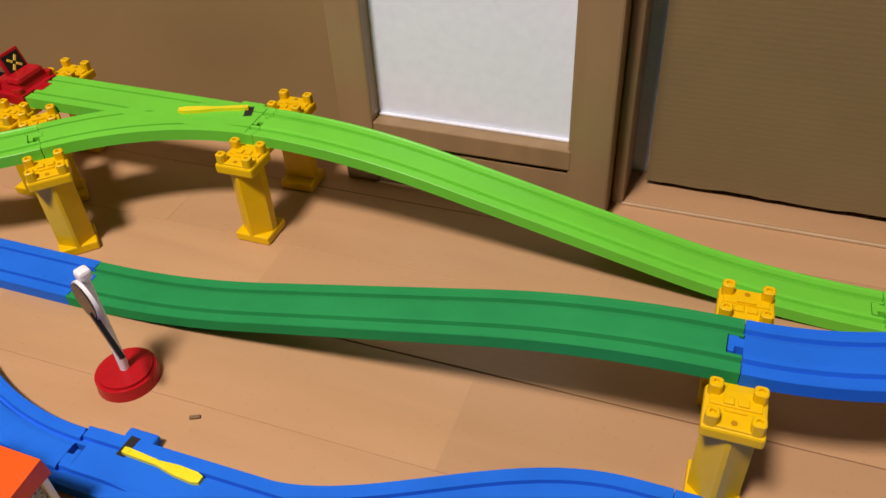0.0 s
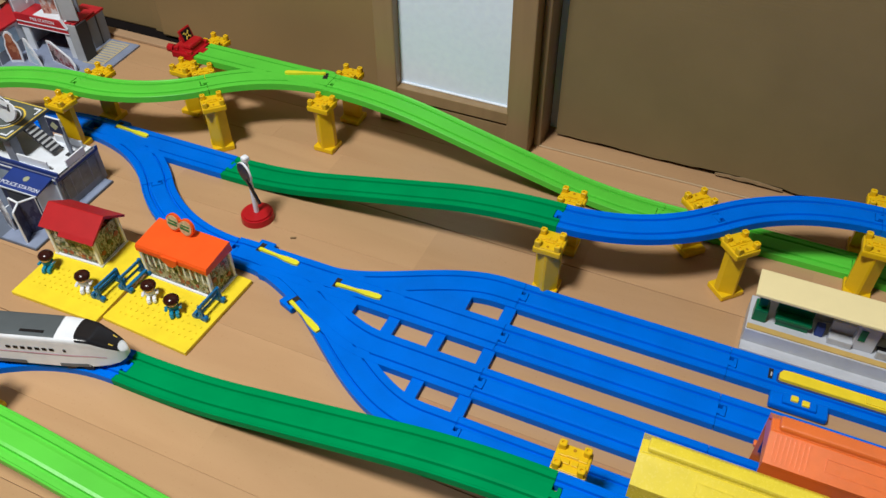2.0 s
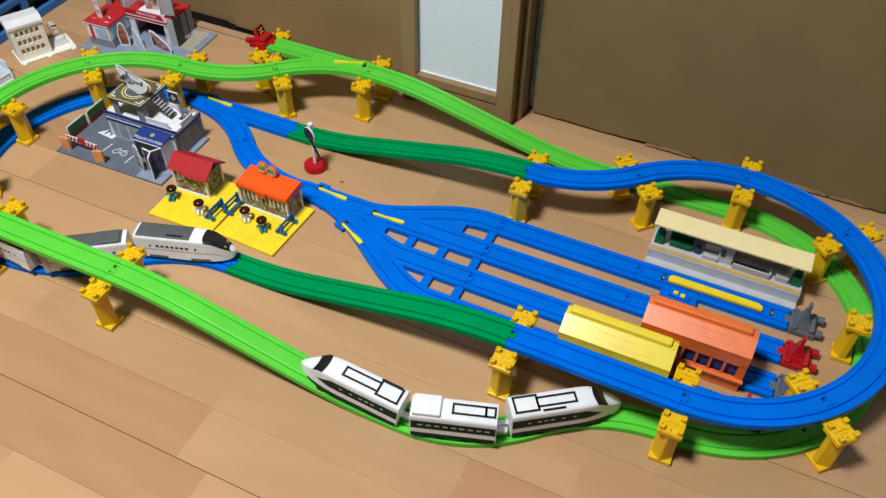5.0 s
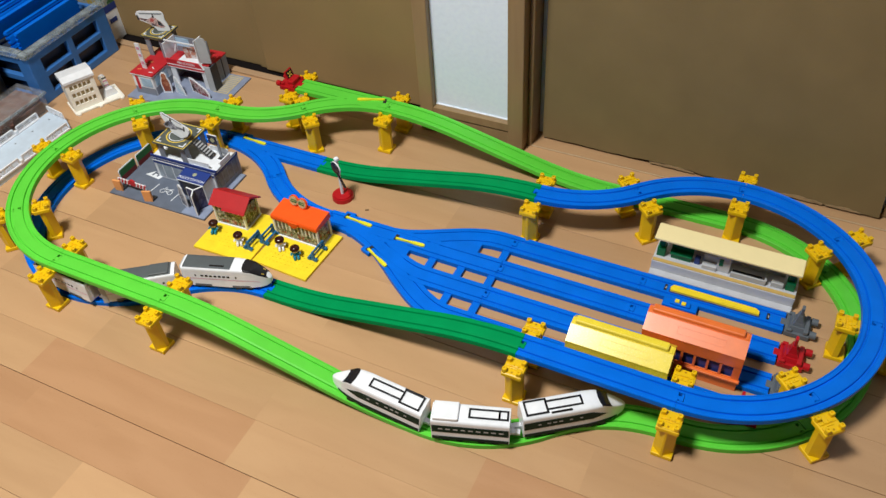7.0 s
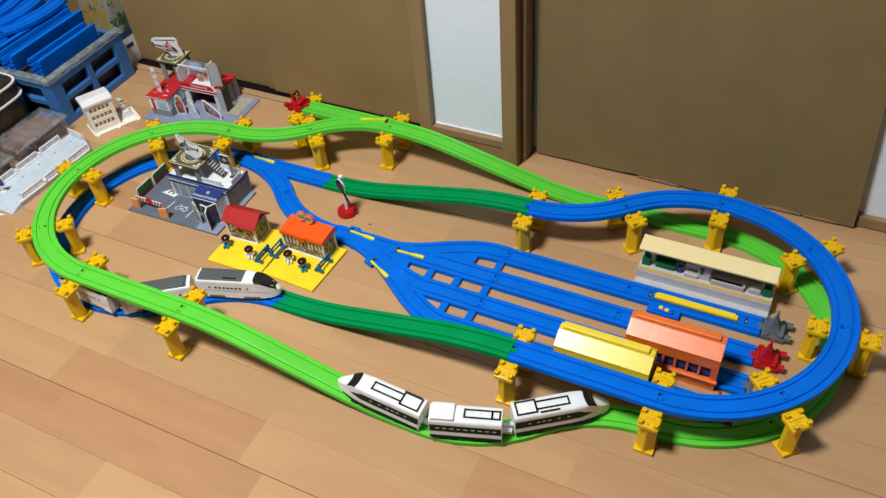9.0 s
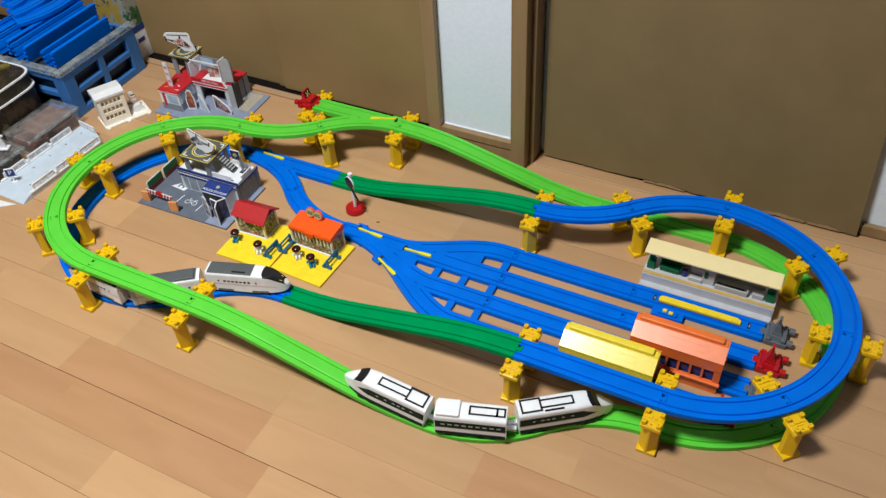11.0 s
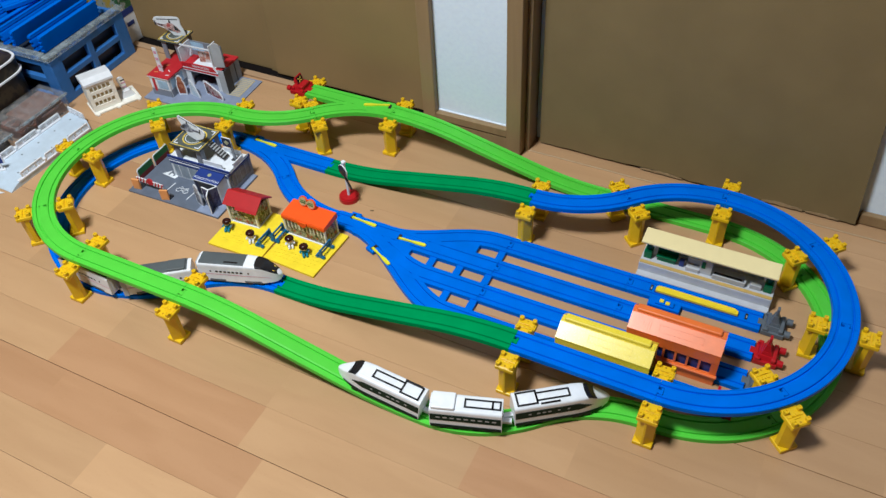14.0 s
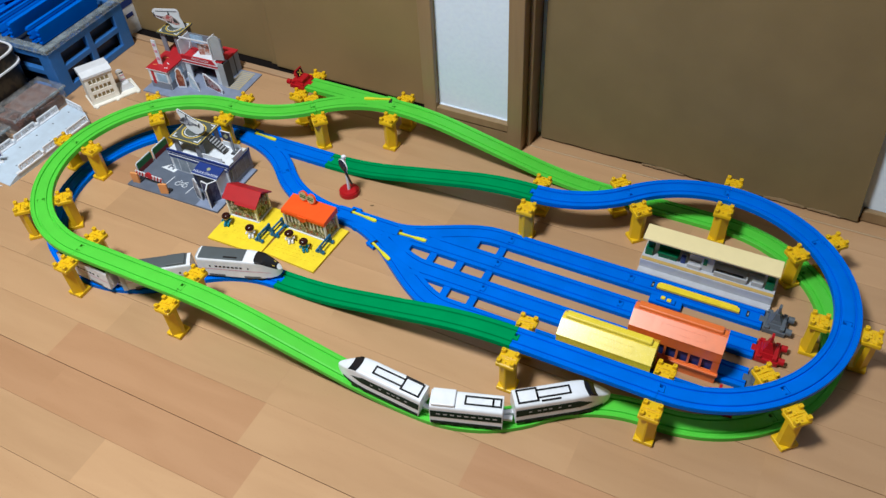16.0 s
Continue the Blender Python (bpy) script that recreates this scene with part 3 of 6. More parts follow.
def pier():
    ob = thing("bridge_pier", "bright yellow plastic bridge pier with studded towers", "bridge pier", "yellow piers")
    for s in (1, -1):
        m = pose(0, s * 0.0365, 0, 0, 0, 0 if s > 0 else 180)
        bm = prism([(-0.0124, -0.006), (0.0124, -0.006), (0.0128, 0.0012), (0.0012, 0.0110), (-0.0012, 0.0110), (-0.0128, 0.0012)], 0.006, 0.0645)
        tower = part("tower", bm, YELLOW, ob, m=m)
        bm = box((0.0292, 0.0270, 0.0078), (0, -0.0005, 0.0649), bev=0.0016)
        for v in (-0.0070, 0.0062):
            add_box(bm, (0.0240, 0.0112, 0.0016), (0, v, 0.0692), bev=0.0005)
        for u in (-0.0034, 0.0034):
            add_box(bm, (0.0050, 0.0044, 0.0016), (u, -0.0042, 0.0705), bev=0.0004)
        add_box(bm, (0.0100, 0.0016, 0.0016), (0, 0.0016, 0.0705), bev=0.0004)
        part("top_plate", bm, YELLOW, tower)
        for u in (-0.0102, 0.0102):
            for v in (-0.0098, 0.0088):
                part("stud", tube((u, v), 0.0033, 0.0014, 0.0680, 0.0760, 0.0742, 0.75), YELLOW, tower)
        # no real hole: its shade is the colour of a flat disc
        part("socket", cyl(0.0015, 0.0004, (0, 0.0082, 0.0701), 14), HOLESHADE, tower, "darker disc painted as a shaded hole in the plate")
        bm = box((0.0276, 0.0260, 0.0070), (0, -0.0020, 0.00350), bev=0.0012)
        part("foot", bm, YELLOW, tower)
    part("cross_beam", box((0.024, 0.066, 0.005), (0, 0, HIGH - 0.0112), bev=0.001), YELLOW, ob)
    return ob


def on_circle(cx, cy, a):
    return (cx + RAD * math.cos(radians(a)), cy + RAD * math.sin(radians(a)), a + 90)


LX, LY, RX, RY = 0.0, RAD, FARX, NEARY + RAD
PIERS = [(0, 0, 0), (LEN, 0, 0), on_circle(LX, LY, 225), on_circle(LX, LY, 180), on_circle(LX, LY, 135), (0, MIDY, 0),
    (0.303 - S45, FARY - V45, 45), (0.303, FARY, 0), (0.094, FARY, 0),
    (FARX - LEN + 0.006, NEARY, 0), (FARX, NEARY, 0), on_circle(RX, RY, -45), on_circle(RX, RY, 0), on_circle(RX, RY, 45), (FARX, FARY, 0),
    (FARX - S45, FARY - V45, 45), (FARX - 2 * S45, MIDY, 0)]
first = pier()
first.matrix_basis = pose(*PIERS[0][:2], 0, 0, 0, PIERS[0][2])
for x, y, a in PIERS[1:]:
    copy_thing(first, pose(x, y, 0, 0, 0, a))


# ---- buffers ----
def taper(bm, size, top, at, shift=0.0):
    """A block whose top is smaller than its foot."""
    for v in bmesh.ops.create_cube(bm, size=1, matrix=pose(*at) @ Matrix.Diagonal((*size, 1)))["verts"]:
        if v.co.z > at[2]:
            v.co.x = at[0] + shift + (v.co.x - at[0]) * top[0] / size[0]
            v.co.y = at[1] + (v.co.y - at[1]) * top[1] / size[1]


def buffer_stop(mat, colour, m, sign=False):
    ob = thing("buffer_stop", f"{colour} plastic buffer stop closing the end of a track", "buffer stop", "buffer stops", m)
    bm = box((0.0345, 0.0390, 0.0090), (0.0190, 0, -0.0036), bev=0.0012)
    add_box(bm, (0.0090, 0.0120, 0.0040), (-0.0010, 0, -0.0015), bev=0.0006)
    for v in (-0.0165, 0.0165):
        add_box(bm, (0.0080, 0.0050, 0.0050), (0.0075, v, 0.0030), bev=0.0010)
    part("base", bm, mat, ob)
    bm = bmesh.new()
    taper(bm, (0.0270, 0.0310, 0.0070), (0.0210, 0.0250), (0.0190, 0, 0.0043))
    if not sign:
        taper(bm, (0.0180, 0.0220, 0.0060), (0.0130, 0.0180), (0.0185, 0, 0.0100))
        taper(bm, (0.0120, 0.0170, 0.0130), (0.0055, 0.0110), (0.0185, 0, 0.0190), -0.001)
    part("frame", bm, mat, ob)
    part("cross_bar", box((0.0070, 0.0350, 0.0080), (0.0300, 0, 0.0035), bev=0.0016), mat, ob)
    for s in (1, -1):
        part("bumper", cyl(0.0056, 0.0090, (0.0395, s * 0.0132, 0.0014), 14, ry=90), mat, ob, smooth=True)
    if not sign:
        bm = box((0.0042, 0.0085, 0.0170), (0.0178, 0, 0.0310), bev=0.0010)
        part("post", bm, mat, ob)
    else:
        bm = box((0.0150, 0.0290, 0.0070), (0.0140, 0, 0.0080), bev=0.0032)
        part("post", bm, mat, ob)
        plate = part("sign_plate", box((0.0030, 0.0215, 0.0200), (0, 0, 0), bev=0.0008), mat, ob, m=pose(0.0245, -0.003, 0.0155, 0, 18, 0))
        part("sign_face", box((0.0008, 0.0165, 0.0155), (-0.0017, 0, 0)), BLACK, plate, "black sign face with a yellow cross")
        for a in (40, 130, 220, 310):
            part("mark", box((0.0008, 0.0022, 0.0050), (-0.0022, 0.0040 * -math.sin(radians(a)), 0.0040 * math.cos(radians(a))), rx=a, bev=0.0003), BADGE, plate)
    return ob


buffer_stop(GREY, "grey", pose(YE + 2 * LEN, ROWS_Y[0], LOW))
buffer_stop(RED, "red", pose(YE + 2 * LEN, ROWS_Y[1], LOW))
buffer_stop(GREY, "grey", pose(YE + 2 * LEN, ROWS_Y[2], LOW))
buffer_stop(RED, "red", pose(YE + LEN + 0.165, ROWS_Y[3], LOW))
buffer_stop(RED, "red", pose(0.0995, FARY, HIGH, 0, 0, 180), True)


# ---- sheds over the tracks ----
def shed(mat, name, label, x0, x1, y, windows):
    ob = thing(name, label, "engine shed", "engine sheds")
    n, d = x1 - x0, 0.0240
    cx = (x0 + x1) / 2
    top, eave, near, far = 0.0835, 0.0705, -0.003, 0.010
    prof = [(-d - 0.001, eave), (-d - 0.001, eave - 0.003), (-d + 0.002, eave - 0.003), (near, top - 0.003), (far, top - 0.003), (d - 0.002, eave - 0.003), (d + 0.001, eave - 0.003), (d + 0.001, eave), (far, top), (near, top)]
    upright = Matrix(((0, 0, 1, x0), (1, 0, 0, y), (0, 1, 0, 0), (0, 0, 0, 1)))
    part("roof", prism(prof, 0, n, upright), mat, ob)
    part("ridge", box((n - 0.013, 0.0125, 0.007), (cx - 0.001, y + 0.0045, top + 0.0032), bev=0.0022), mat, ob)
    part("ridge_base", box((n - 0.004, 0.0120, 0.0016), (cx, y + 0.0040, top + 0.0002), bev=0.0006), mat, ob)
    grooves = bmesh.new()
    tilt = math.degrees(math.atan2(top - eave, d + near))
    slope_y, slope_z = y + (near - d) / 2, (top + eave) / 2
    if windows:
        for i in range(8):
            add_box(grooves, (0.0014, 0.022, 0.0010), (x0 + 0.006 + 0.0036 * i, slope_y, slope_z + 0.0004), rx=tilt)
    for yy in (-0.005, 0.005):
        add_box(grooves, (0.064, 0.0009, 0.0009), (cx + 0.008, slope_y + yy * math.cos(radians(tilt)), slope_z + yy * math.sin(radians(tilt)) + 0.0003), rx=tilt)
    for xx in (-0.024, 0.040):
        add_box(grooves, (0.0009, 0.0105, 0.0009), (cx + xx, slope_y, slope_z + 0.0003), rx=tilt)
    part("roof_ribs", grooves, mat, ob)
    for s in (1, -1):
        wall = bmesh.new()
        add_box(wall, (n, 0.002, 0.026 if windows else 0.0655), (cx, y + s * (d - 0.0005), 0.013 if windows else 0.0342))
        if windows:
            add_box(wall, (n, 0.002, 0.0185), (cx, y + s * (d - 0.0005), 0.0582))
            for x in (x0 + 0.0025, x1 - 0.0050):
                add_box(wall, (0.0050 if x < cx else 0.0100, 0.002, 0.024), (x, y + s * (d - 0.0005), 0.038))
            for i in range(1, 7):
                add_box(wall, (0.0034, 0.002, 0.024), (x1 - 0.0087 - 0.0175 * i, y + s * (d - 0.0005), 0.038))
        part("side_wall", wall, mat, ob)
        if windows:
            part("lower_flange", box((n + 0.004, 0.006, 0.004), (cx, y + s * (d + 0.002), 0.0225), bev=0.001), mat, ob)
            part("shutter", box((n * 0.96, 0.0015, 0.030), (cx, y + s * (d - 0.005), 0.037)), NAVY, ob, "dark blue window backing")
    for x in (x0 + 0.001, x1 - 0.001):
        part("end_gable", prism([(-d + 0.003, eave - 0.004), (near, top - 0.0045), (far, top - 0.0045), (d - 0.003, eave - 0.004), (d - 0.003, 0.058), (-d + 0.003, 0.058)], -0.001, 0.001, Matrix(((0, 0, 1, x), (1, 0, 0, y), (0, 1, 0, 0), (0, 0, 0, 1)))), mat, ob)
    return ob


shed(SHEDYEL, "yellow_shed", "yellow plastic engine shed with a pitched roof over a track", 0.783, 0.924, ROWS_Y[3], False)
shed(ORANGE, "orange_shed", "orange plastic engine shed with dark windows over a track", 0.873, 1.010, ROWS_Y[2], True)

# ---- stop switch beside the platform ----
stop = thing("stop_switch", "long yellow stop lever set in a blue track", "track switch", "yard")
y = ROWS_Y[0]
BAR = [(-0.0655, -0.0050), (-0.0630, -0.0062), (0.0655, -0.0058), (0.0655, 0.0015), (0.0590, 0.0056), (-0.0540, 0.0062), (-0.0625, 0.0054), (-0.0655, 0.0010)]
# flat navy plate: the recess's shade is painted, nothing is sunk in
part("recess", prism([(u * 1.025, v * 1.32) for u, v in BAR], -0.0002, 0.0004, pose(0.9495, y + 0.0005, LOW)), NAVY, stop, "navy plate painted as the shaded recess round the lever")
part("bar", prism(BAR, 0.0004, 0.0040, pose(0.9495, y + 0.0005, LOW)), LEMON, stop)
part("bar_ridge", box((0.051, 0.0085, 0.0016), (0.9855, y + 0.0002, LOW + 0.0046), bev=0.0005), LEMON, stop)
bm = box((0.052, 0.016, 0.008), (0.905, y - 0.027, LOW - 0.003), bev=0.002)
add_box(bm, (0.030, 0.010, 0.004), (0.905, y - 0.027, LOW + 0.0025), bev=0.001)
part("housing", bm, BLUE, stop)
for xx in (0.900, 0.910):
    part("button", box((0.0068, 0.0062, 0.004), (xx, y - 0.027 - (xx - 0.905) * 0.2, LOW + 0.005), bev=0.001), LEMON, stop)
for xx in (0.8765, 1.028):
    part("slot", box((0.004, 0.0120, 0.0012), (xx, y, LOW + 0.0004)), DULLBLACK, stop)
    part("slot_tab", box((0.0014, 0.0050, 0.0016), (xx + 0.0006, y - 0.001, LOW + 0.0006)), LIGHTGREY, stop)

# ---- platform ----
plat = thing("station_platform", "grey toy station platform under a cream roof", "station platform")
px0, px1, py0, py1 = 0.8435, 1.0570, 0.3850, 0.445
pcx, pw = (px0 + px1) / 2, px1 - px0
part("lower_step", box((pw, 0.0125, 0.0092), (pcx, py0 + 0.0060, 0.0046), bev=0.0008), PLATFORM, plat)
part("deck", box((pw, py1 - py0 - 0.0115, 0.026), (pcx, (py0 + py1) / 2 + 0.00575, 0.013), bev=0.001), PLATFORM, plat)
part("yellow_line", box((pw - 0.002, 0.0065, 0.0014), (pcx, py0 + 0.0158, 0.0265)), SAFETYTAN, plat, "tan safety strip")
part("roof", box((0.2145, 0.0345, 0.0042), (0.9492, 0.4155, 0.072), rx=3, bev=0.0012), CREAM, plat, "cream roof")
part("back_wall", box((pw - 0.060, 0.002, 0.030), (pcx + 0.010, 0.437, 0.041)), PLATFORM, plat)
for xx in (0.8535, 1.0465):
    bm = box((0.009, 0.010, 0.044), (xx, 0.420, 0.048), bev=0.0012)
    add_box(bm, (0.013, 0.016, 0.016), (xx, 0.418, 0.034), bev=0.001)
    part("post", bm, STATIONGREEN, plat, "dark green roof post")
bm = box((0.034, 0.011, 0.004), (0.884, 0.416, 0.036), bev=0.001)
add_box(bm, (0.034, 0.004, 0.022), (0.884, 0.424, 0.042), bev=0.001)
add_box(bm, (0.030, 0.008, 0.008), (0.884, 0.417, 0.030))
part("bench", bm, STATIONGREEN, plat, "green bench")
bm = box((0.020, 0.012, 0.038), (0.948, 0.417, 0.045), bev=0.001)
part("kiosk", bm, PLATFORM, plat)
part("kiosk_window", box((0.006, 0.0008, 0.014), (0.944, 0.4106, 0.046)), STATIONGREEN, plat, "green kiosk window")
bm = box((0.022, 0.010, 0.008), (0.928, 0.413, 0.030), bev=0.001)
add_box(bm, (0.022, 0.003, 0.022), (0.928, 0.421, 0.036), bev=0.001)
part("seat", bm, PLATFORM, plat)
bm = box((0.052, 0.003, 0.010), (0.986, 0.408, 0.031), bev=0.001)
add_box(bm, (0.003, 0.018, 0.010), (1.011, 0.417, 0.031))
part("low_wall", bm, LIGHTGREY, plat)
part("stair_well", box((0.044, 0.012, 0.001), (0.984, 0.417, 0.0268)), BOARDDARK, plat, "dark stair opening")
part("low_bench", box((0.018, 0.009, 0.009), (1.028, 0.414, 0.0305), bev=0.001), LIGHTGREY, plat)
solo("small_blue_bin", box((0.008, 0.008, 0.013), (0.909, 0.417, 0.0325), bev=0.001), NAVY, "small dark blue toy bin on the platform", "bin")

# ---- round track sign ----
sign = thing("track_sign", "red-based white toy track sign with a black disc", "track sign", m=pose(0.296, 0.366, 0, 0, 0, -20))
bm = cyl(0.0195, 0.010, (0, 0, 0.005), 28, 0.0185)
bmesh.ops.bevel(bm, geom=[e for e in bm.edges if all(v.co.z > 0.009 for v in e.verts)], offset=0.002, segments=2, affect="EDGES")
part("base", bm, RED, sign, "round red base", smooth=True)
lean = pose(0, 0, 0.009)
post = part("post", cyl(0.0030, 0.078, (0, 0, 0.036), 12, 0.0024), WHITE, sign, m=lean, smooth=True)
disc = part("disc", cyl(0.0128, 0.0022, (0, -0.004, 0.063), 28, rx=90), WHITE, sign, m=lean @ pose(0, 0, -0.002, 0, 0, -2), smooth=True)
part("disc_face", cyl(0.0119, 0.001, (0, -0.0054, 0.063), 28, rx=90), BLACK, disc, "black disc face")
part("arm", box((0.0046, 0.003, 0.032), (0.0125, -0.0052, 0.0435), bev=0.0006, ry=-38), BLACK, disc, "black pointed arm")
part("cap", box((0.008, 0.008, 0.007), (0, 0, 0.078), bev=0.002), WHITE, sign, m=lean)


# ---- shops on yellow plates ----
def studs(parent, x0, x1, y0, y1, z, nx, ny):
    bm = bmesh.new()
    for i in range(nx):
        for j in range(ny):
            add_cyl(bm, 0.0013, 0.0007, (x0 + (x1 - x0) * i / (nx - 1), y0 + (y1 - y0) * j / (ny - 1), z + 0.0005), 6)
    tagged(part("stud_field", bm, LEMON, parent), kind="stuff")


def bench(x, y, z, rz):
    ob = thing("toy_bench", "small blue plastic bench standing on a yellow plate", "bench", "blue benches", pose(x, y, z, 0, 0, rz) @ Matrix.Diagonal((1.12, 1.2, 1.25, 1)))
    for s in (-1, 1):
        part("leg", prism([(-0.004, 0), (0.006, 0), (0.006, 0.003), (0.001, 0.004), (0.000, 0.016), (-0.003, 0.016)], -0.0012, 0.0012, Matrix.Translation((s * 0.013, 0, 0)) @ pose(0, 0, 0, 90, 0, 90)), BENCHBLUE, ob)
        for v in (-0.0045, 0.0058):
            part("foot", cyl(0.0026, 0.0040, (s * 0.013, v, 0.0026), 12, ry=90), BENCHBLUE, ob, smooth=True)
    part("back_rail", box((0.030, 0.0018, 0.0030), (0, -0.0012, 0.0145), bev=0.0005), BENCHBLUE, ob)
    part("back_rail", box((0.030, 0.0018, 0.0020), (0, -0.0010, 0.0080), bev=0.0005), BENCHBLUE, ob)
    part("seat", box((0.030, 0.0030, 0.0018), (0, 0.0045, 0.0062), bev=0.0005), BENCHBLUE, ob)
    return ob


def doll(x, y, z, rz, body, words):
    """A small toy figure, one plain mesh."""
    bm = bmesh.new()
    add_box(bm, (0.0085, 0.0060, 0.0075), (0, 0, 0.0085), bev=0.0015)
    for s in (-1, 1):
        add_box(bm, (0.0032, 0.0080, 0.0035), (s * 0.0023, -0.0035, 0.0045), bev=0.001)
        add_box(bm, (0.0032, 0.0035, 0.0045), (s * 0.0023, -0.0065, 0.0025), bev=0.001)
        add_box(bm, (0.0026, 0.0070, 0.0026), (s * 0.0056, -0.002, 0.0095), bev=0.001, rx=-20)
    k = len(bm.faces)
    bmesh.ops.create_uvsphere(bm, u_segments=14, v_segments=9, radius=0.0050, matrix=pose(0, -0.0004, 0.0158))
    k2 = len(bm.faces)
    bmesh.ops.create_uvsphere(bm, u_segments=16, v_segments=10, radius=0.0064, matrix=pose(0, 0.0008, 0.0172) @ Matrix.Diagonal((1.02, 1.0, 0.80, 1)))
    bm.faces.ensure_lookup_table()
    for i, f in enumerate(bm.faces):
        f.material_index = 0 if i < k else 1 if i < k2 else 2
    ob = solo("toy_figure", bm, body, words, "toy figure", "toy figures", pose(x, y, z, 0, 0, rz) @ Matrix.Diagonal((1.28, 1.28, 1.04, 1)), smooth=True)
    ob.data.materials.append(SKIN)
    ob.data.materials.append(BROWNHAIR)
    return ob


def shop(name, label, m, roof_mat, pitched):
    ob = thing(name, label, "toy shop", "toy shops", m)
    w, d = (0.104, 0.042) if not pitched else (0.067, 0.047)
    part("body", prism([(-w / 2, -d / 2), (w / 2, -d / 2), (w / 2, d / 2), (-w / 2, d / 2)], 0.002, 0.046), SHOPPRINT, ob, "printed shop front with shelves of goods")
    part("plinth", box((w + 0.006, d + 0.006, 0.002), (0, 0, 0.0010)), WHITE, ob)
    for sx in (-1, 1):
        for sy in (-1, 1):
            part("corner_post", box((0.0045, 0.0045, 0.044), (sx * w / 2, sy * d / 2, 0.024), bev=0.0008), IVORY, ob)
    pales = 11 if not pitched else 6
    for i in range(1, pales):
        part("mullion", box((0.0024, 0.001, 0.022 if not pitched else 0.010), (-w / 2 + w * i / pales, -d / 2 - 0.0006, 0.032 if not pitched else 0.040)), IVORY, ob)
    art = random.Random(5 if pitched else 9)
    for i in range(7):
        x = -w * 0.42 + w * 0.14 * i
        part("pot_print", cyl(art.uniform(0.0022, 0.0034), 0.0008, (x, -d / 2 - 0.0006, art.uniform(0.009, 0.013)), 12, rx=90), POTBROWN if i % 3 else TAN, ob)
        part("plant_print", cyl(art.uniform(0.0024, 0.0040), 0.0007, (x + art.uniform(-0.003, 0.003), -d / 2 - 0.0005, art.uniform(0.019, 0.025)), 9, rx=90), LEAFPRINT if i % 2 else TAN, ob)
    for i in range(3):
        part("plant_print", cyl(art.uniform(0.0024, 0.0040), 0.0007, (w / 2 + 0.0005, -d * 0.3 + d * 0.3 * i, art.uniform(0.012, 0.026)), 9, ry=90), LEAFPRINT if i % 2 else POTBROWN, ob)
    if pitched:
        prof = [(-0.0285, 0.0485), (-0.0265, 0.0465), (0, 0.063), (0.030, 0.042), (0.032, 0.044), (0.001, 0.067), (-0.001, 0.067)]
        part("roof", prism(prof, -w / 2 - 0.008, w / 2 + 0.008, Matrix(((0, 0, 1, 0), (1, 0, 0, 0), (0, 1, 0, 0), (0, 0, 0, 1)))), roof_mat, ob, "dark red pitched roof")
        part("awning", prism([(-0.0325, 0.0452), (-0.0308, 0.0436), (-0.0255, 0.0474), (-0.0272, 0.0496)], -0.010, w / 2 + 0.008, Matrix(((0, 0, 1, 0), (1, 0, 0, 0), (0, 1, 0, 0), (0, 0, 0, 1)))), roof_mat, ob)
    else:
        prof = [(-0.025, 0.043), (0.026, 0.042), (0.0245, 0.0565), (-0.0230, 0.0520), (-0.025, 0.0490)]
        part("roof", prism(prof, -w / 2 - 0.003, w / 2 + 0.003, Matrix(((0, 0, 1, 0), (1, 0, 0, 0), (0, 1, 0, 0), (0, 0, 0, 1)))), roof_mat, ob, "orange roof")
        part("awning_tab", prism([(-0.012, 0.004), (0.012, 0.004), (0.011, -0.003), (0.003, -0.009), (-0.003, -0.009), (-0.011, -0.003)], -0.0015, 0.0015, pose(0.000, -0.0262, 0.047, 90, 0, 0)), roof_mat, ob)
        board = bmesh.new()
        for sx in (-1, 1):
            add_cyl(board, 0.0105, 0.004, (sx * 0.0095, 0, 0), 20, rx=90)
        add_box(board, (0.014, 0.004, 0.012), (0, 0, 0))
        b = part("sign_board", board, roof_mat, ob, m=pose(-0.011, 0.016, 0.067, -14, 4, -2) @ Matrix.Diagonal((1.08, 1, 1.08, 1)))
        inner = bmesh.new()
        for sx in (-1, 1):
            add_cyl(inner, 0.0088, 0.001, (sx * 0.0095, -0.0024, 0), 20, rx=90)
        add_box(inner, (0.014, 0.001, 0.006), (0, -0.0024, 0))
        part("sign_face", inner, SIGNTAN, b, "tan sign face")
        bars = bmesh.new()
        for sx in (-1, 1):
            add_box(bars, (0.012, 0.0006, 0.0016), (sx * 0.0090, -0.0032, 0.0022))
            add_box(bars, (0.013, 0.0006, 0.0022), (sx * 0.0090, -0.0032, -0.0016))
        part("sign_bars", bars, BOARDGREEN, b)
    return ob


plate_words = "thin bright yellow studded base plate on the floor"
a = solo("base_plate", box((0.112, 0.112, 0.005), (0.178, 0.214, 0.0025), 1.5, bev=0.0008), LEMON, plate_words, "base plate", "yellow plates")
studs(a, 0.135, 0.228, 0.178, 0.205, 0.005, 13, 5)
b = solo("base_plate", box((0.108, 0.111, 0.005), (0.294, 0.2205, 0.0025), -2.5, bev=0.0008), LEMON, plate_words, "base plate", "yellow plates")
studs(b, 0.250, 0.340, 0.180, 0.220, 0.005, 13, 6)
shop("toy_shop", "toy shop with a dark red pitched roof on a yellow plate", pose(0.1565, 0.2445, 0.005, 0, 0, 3) @ Matrix.Diagonal((0.88, 0.86, 0.86, 1)), ROOFRED, True)
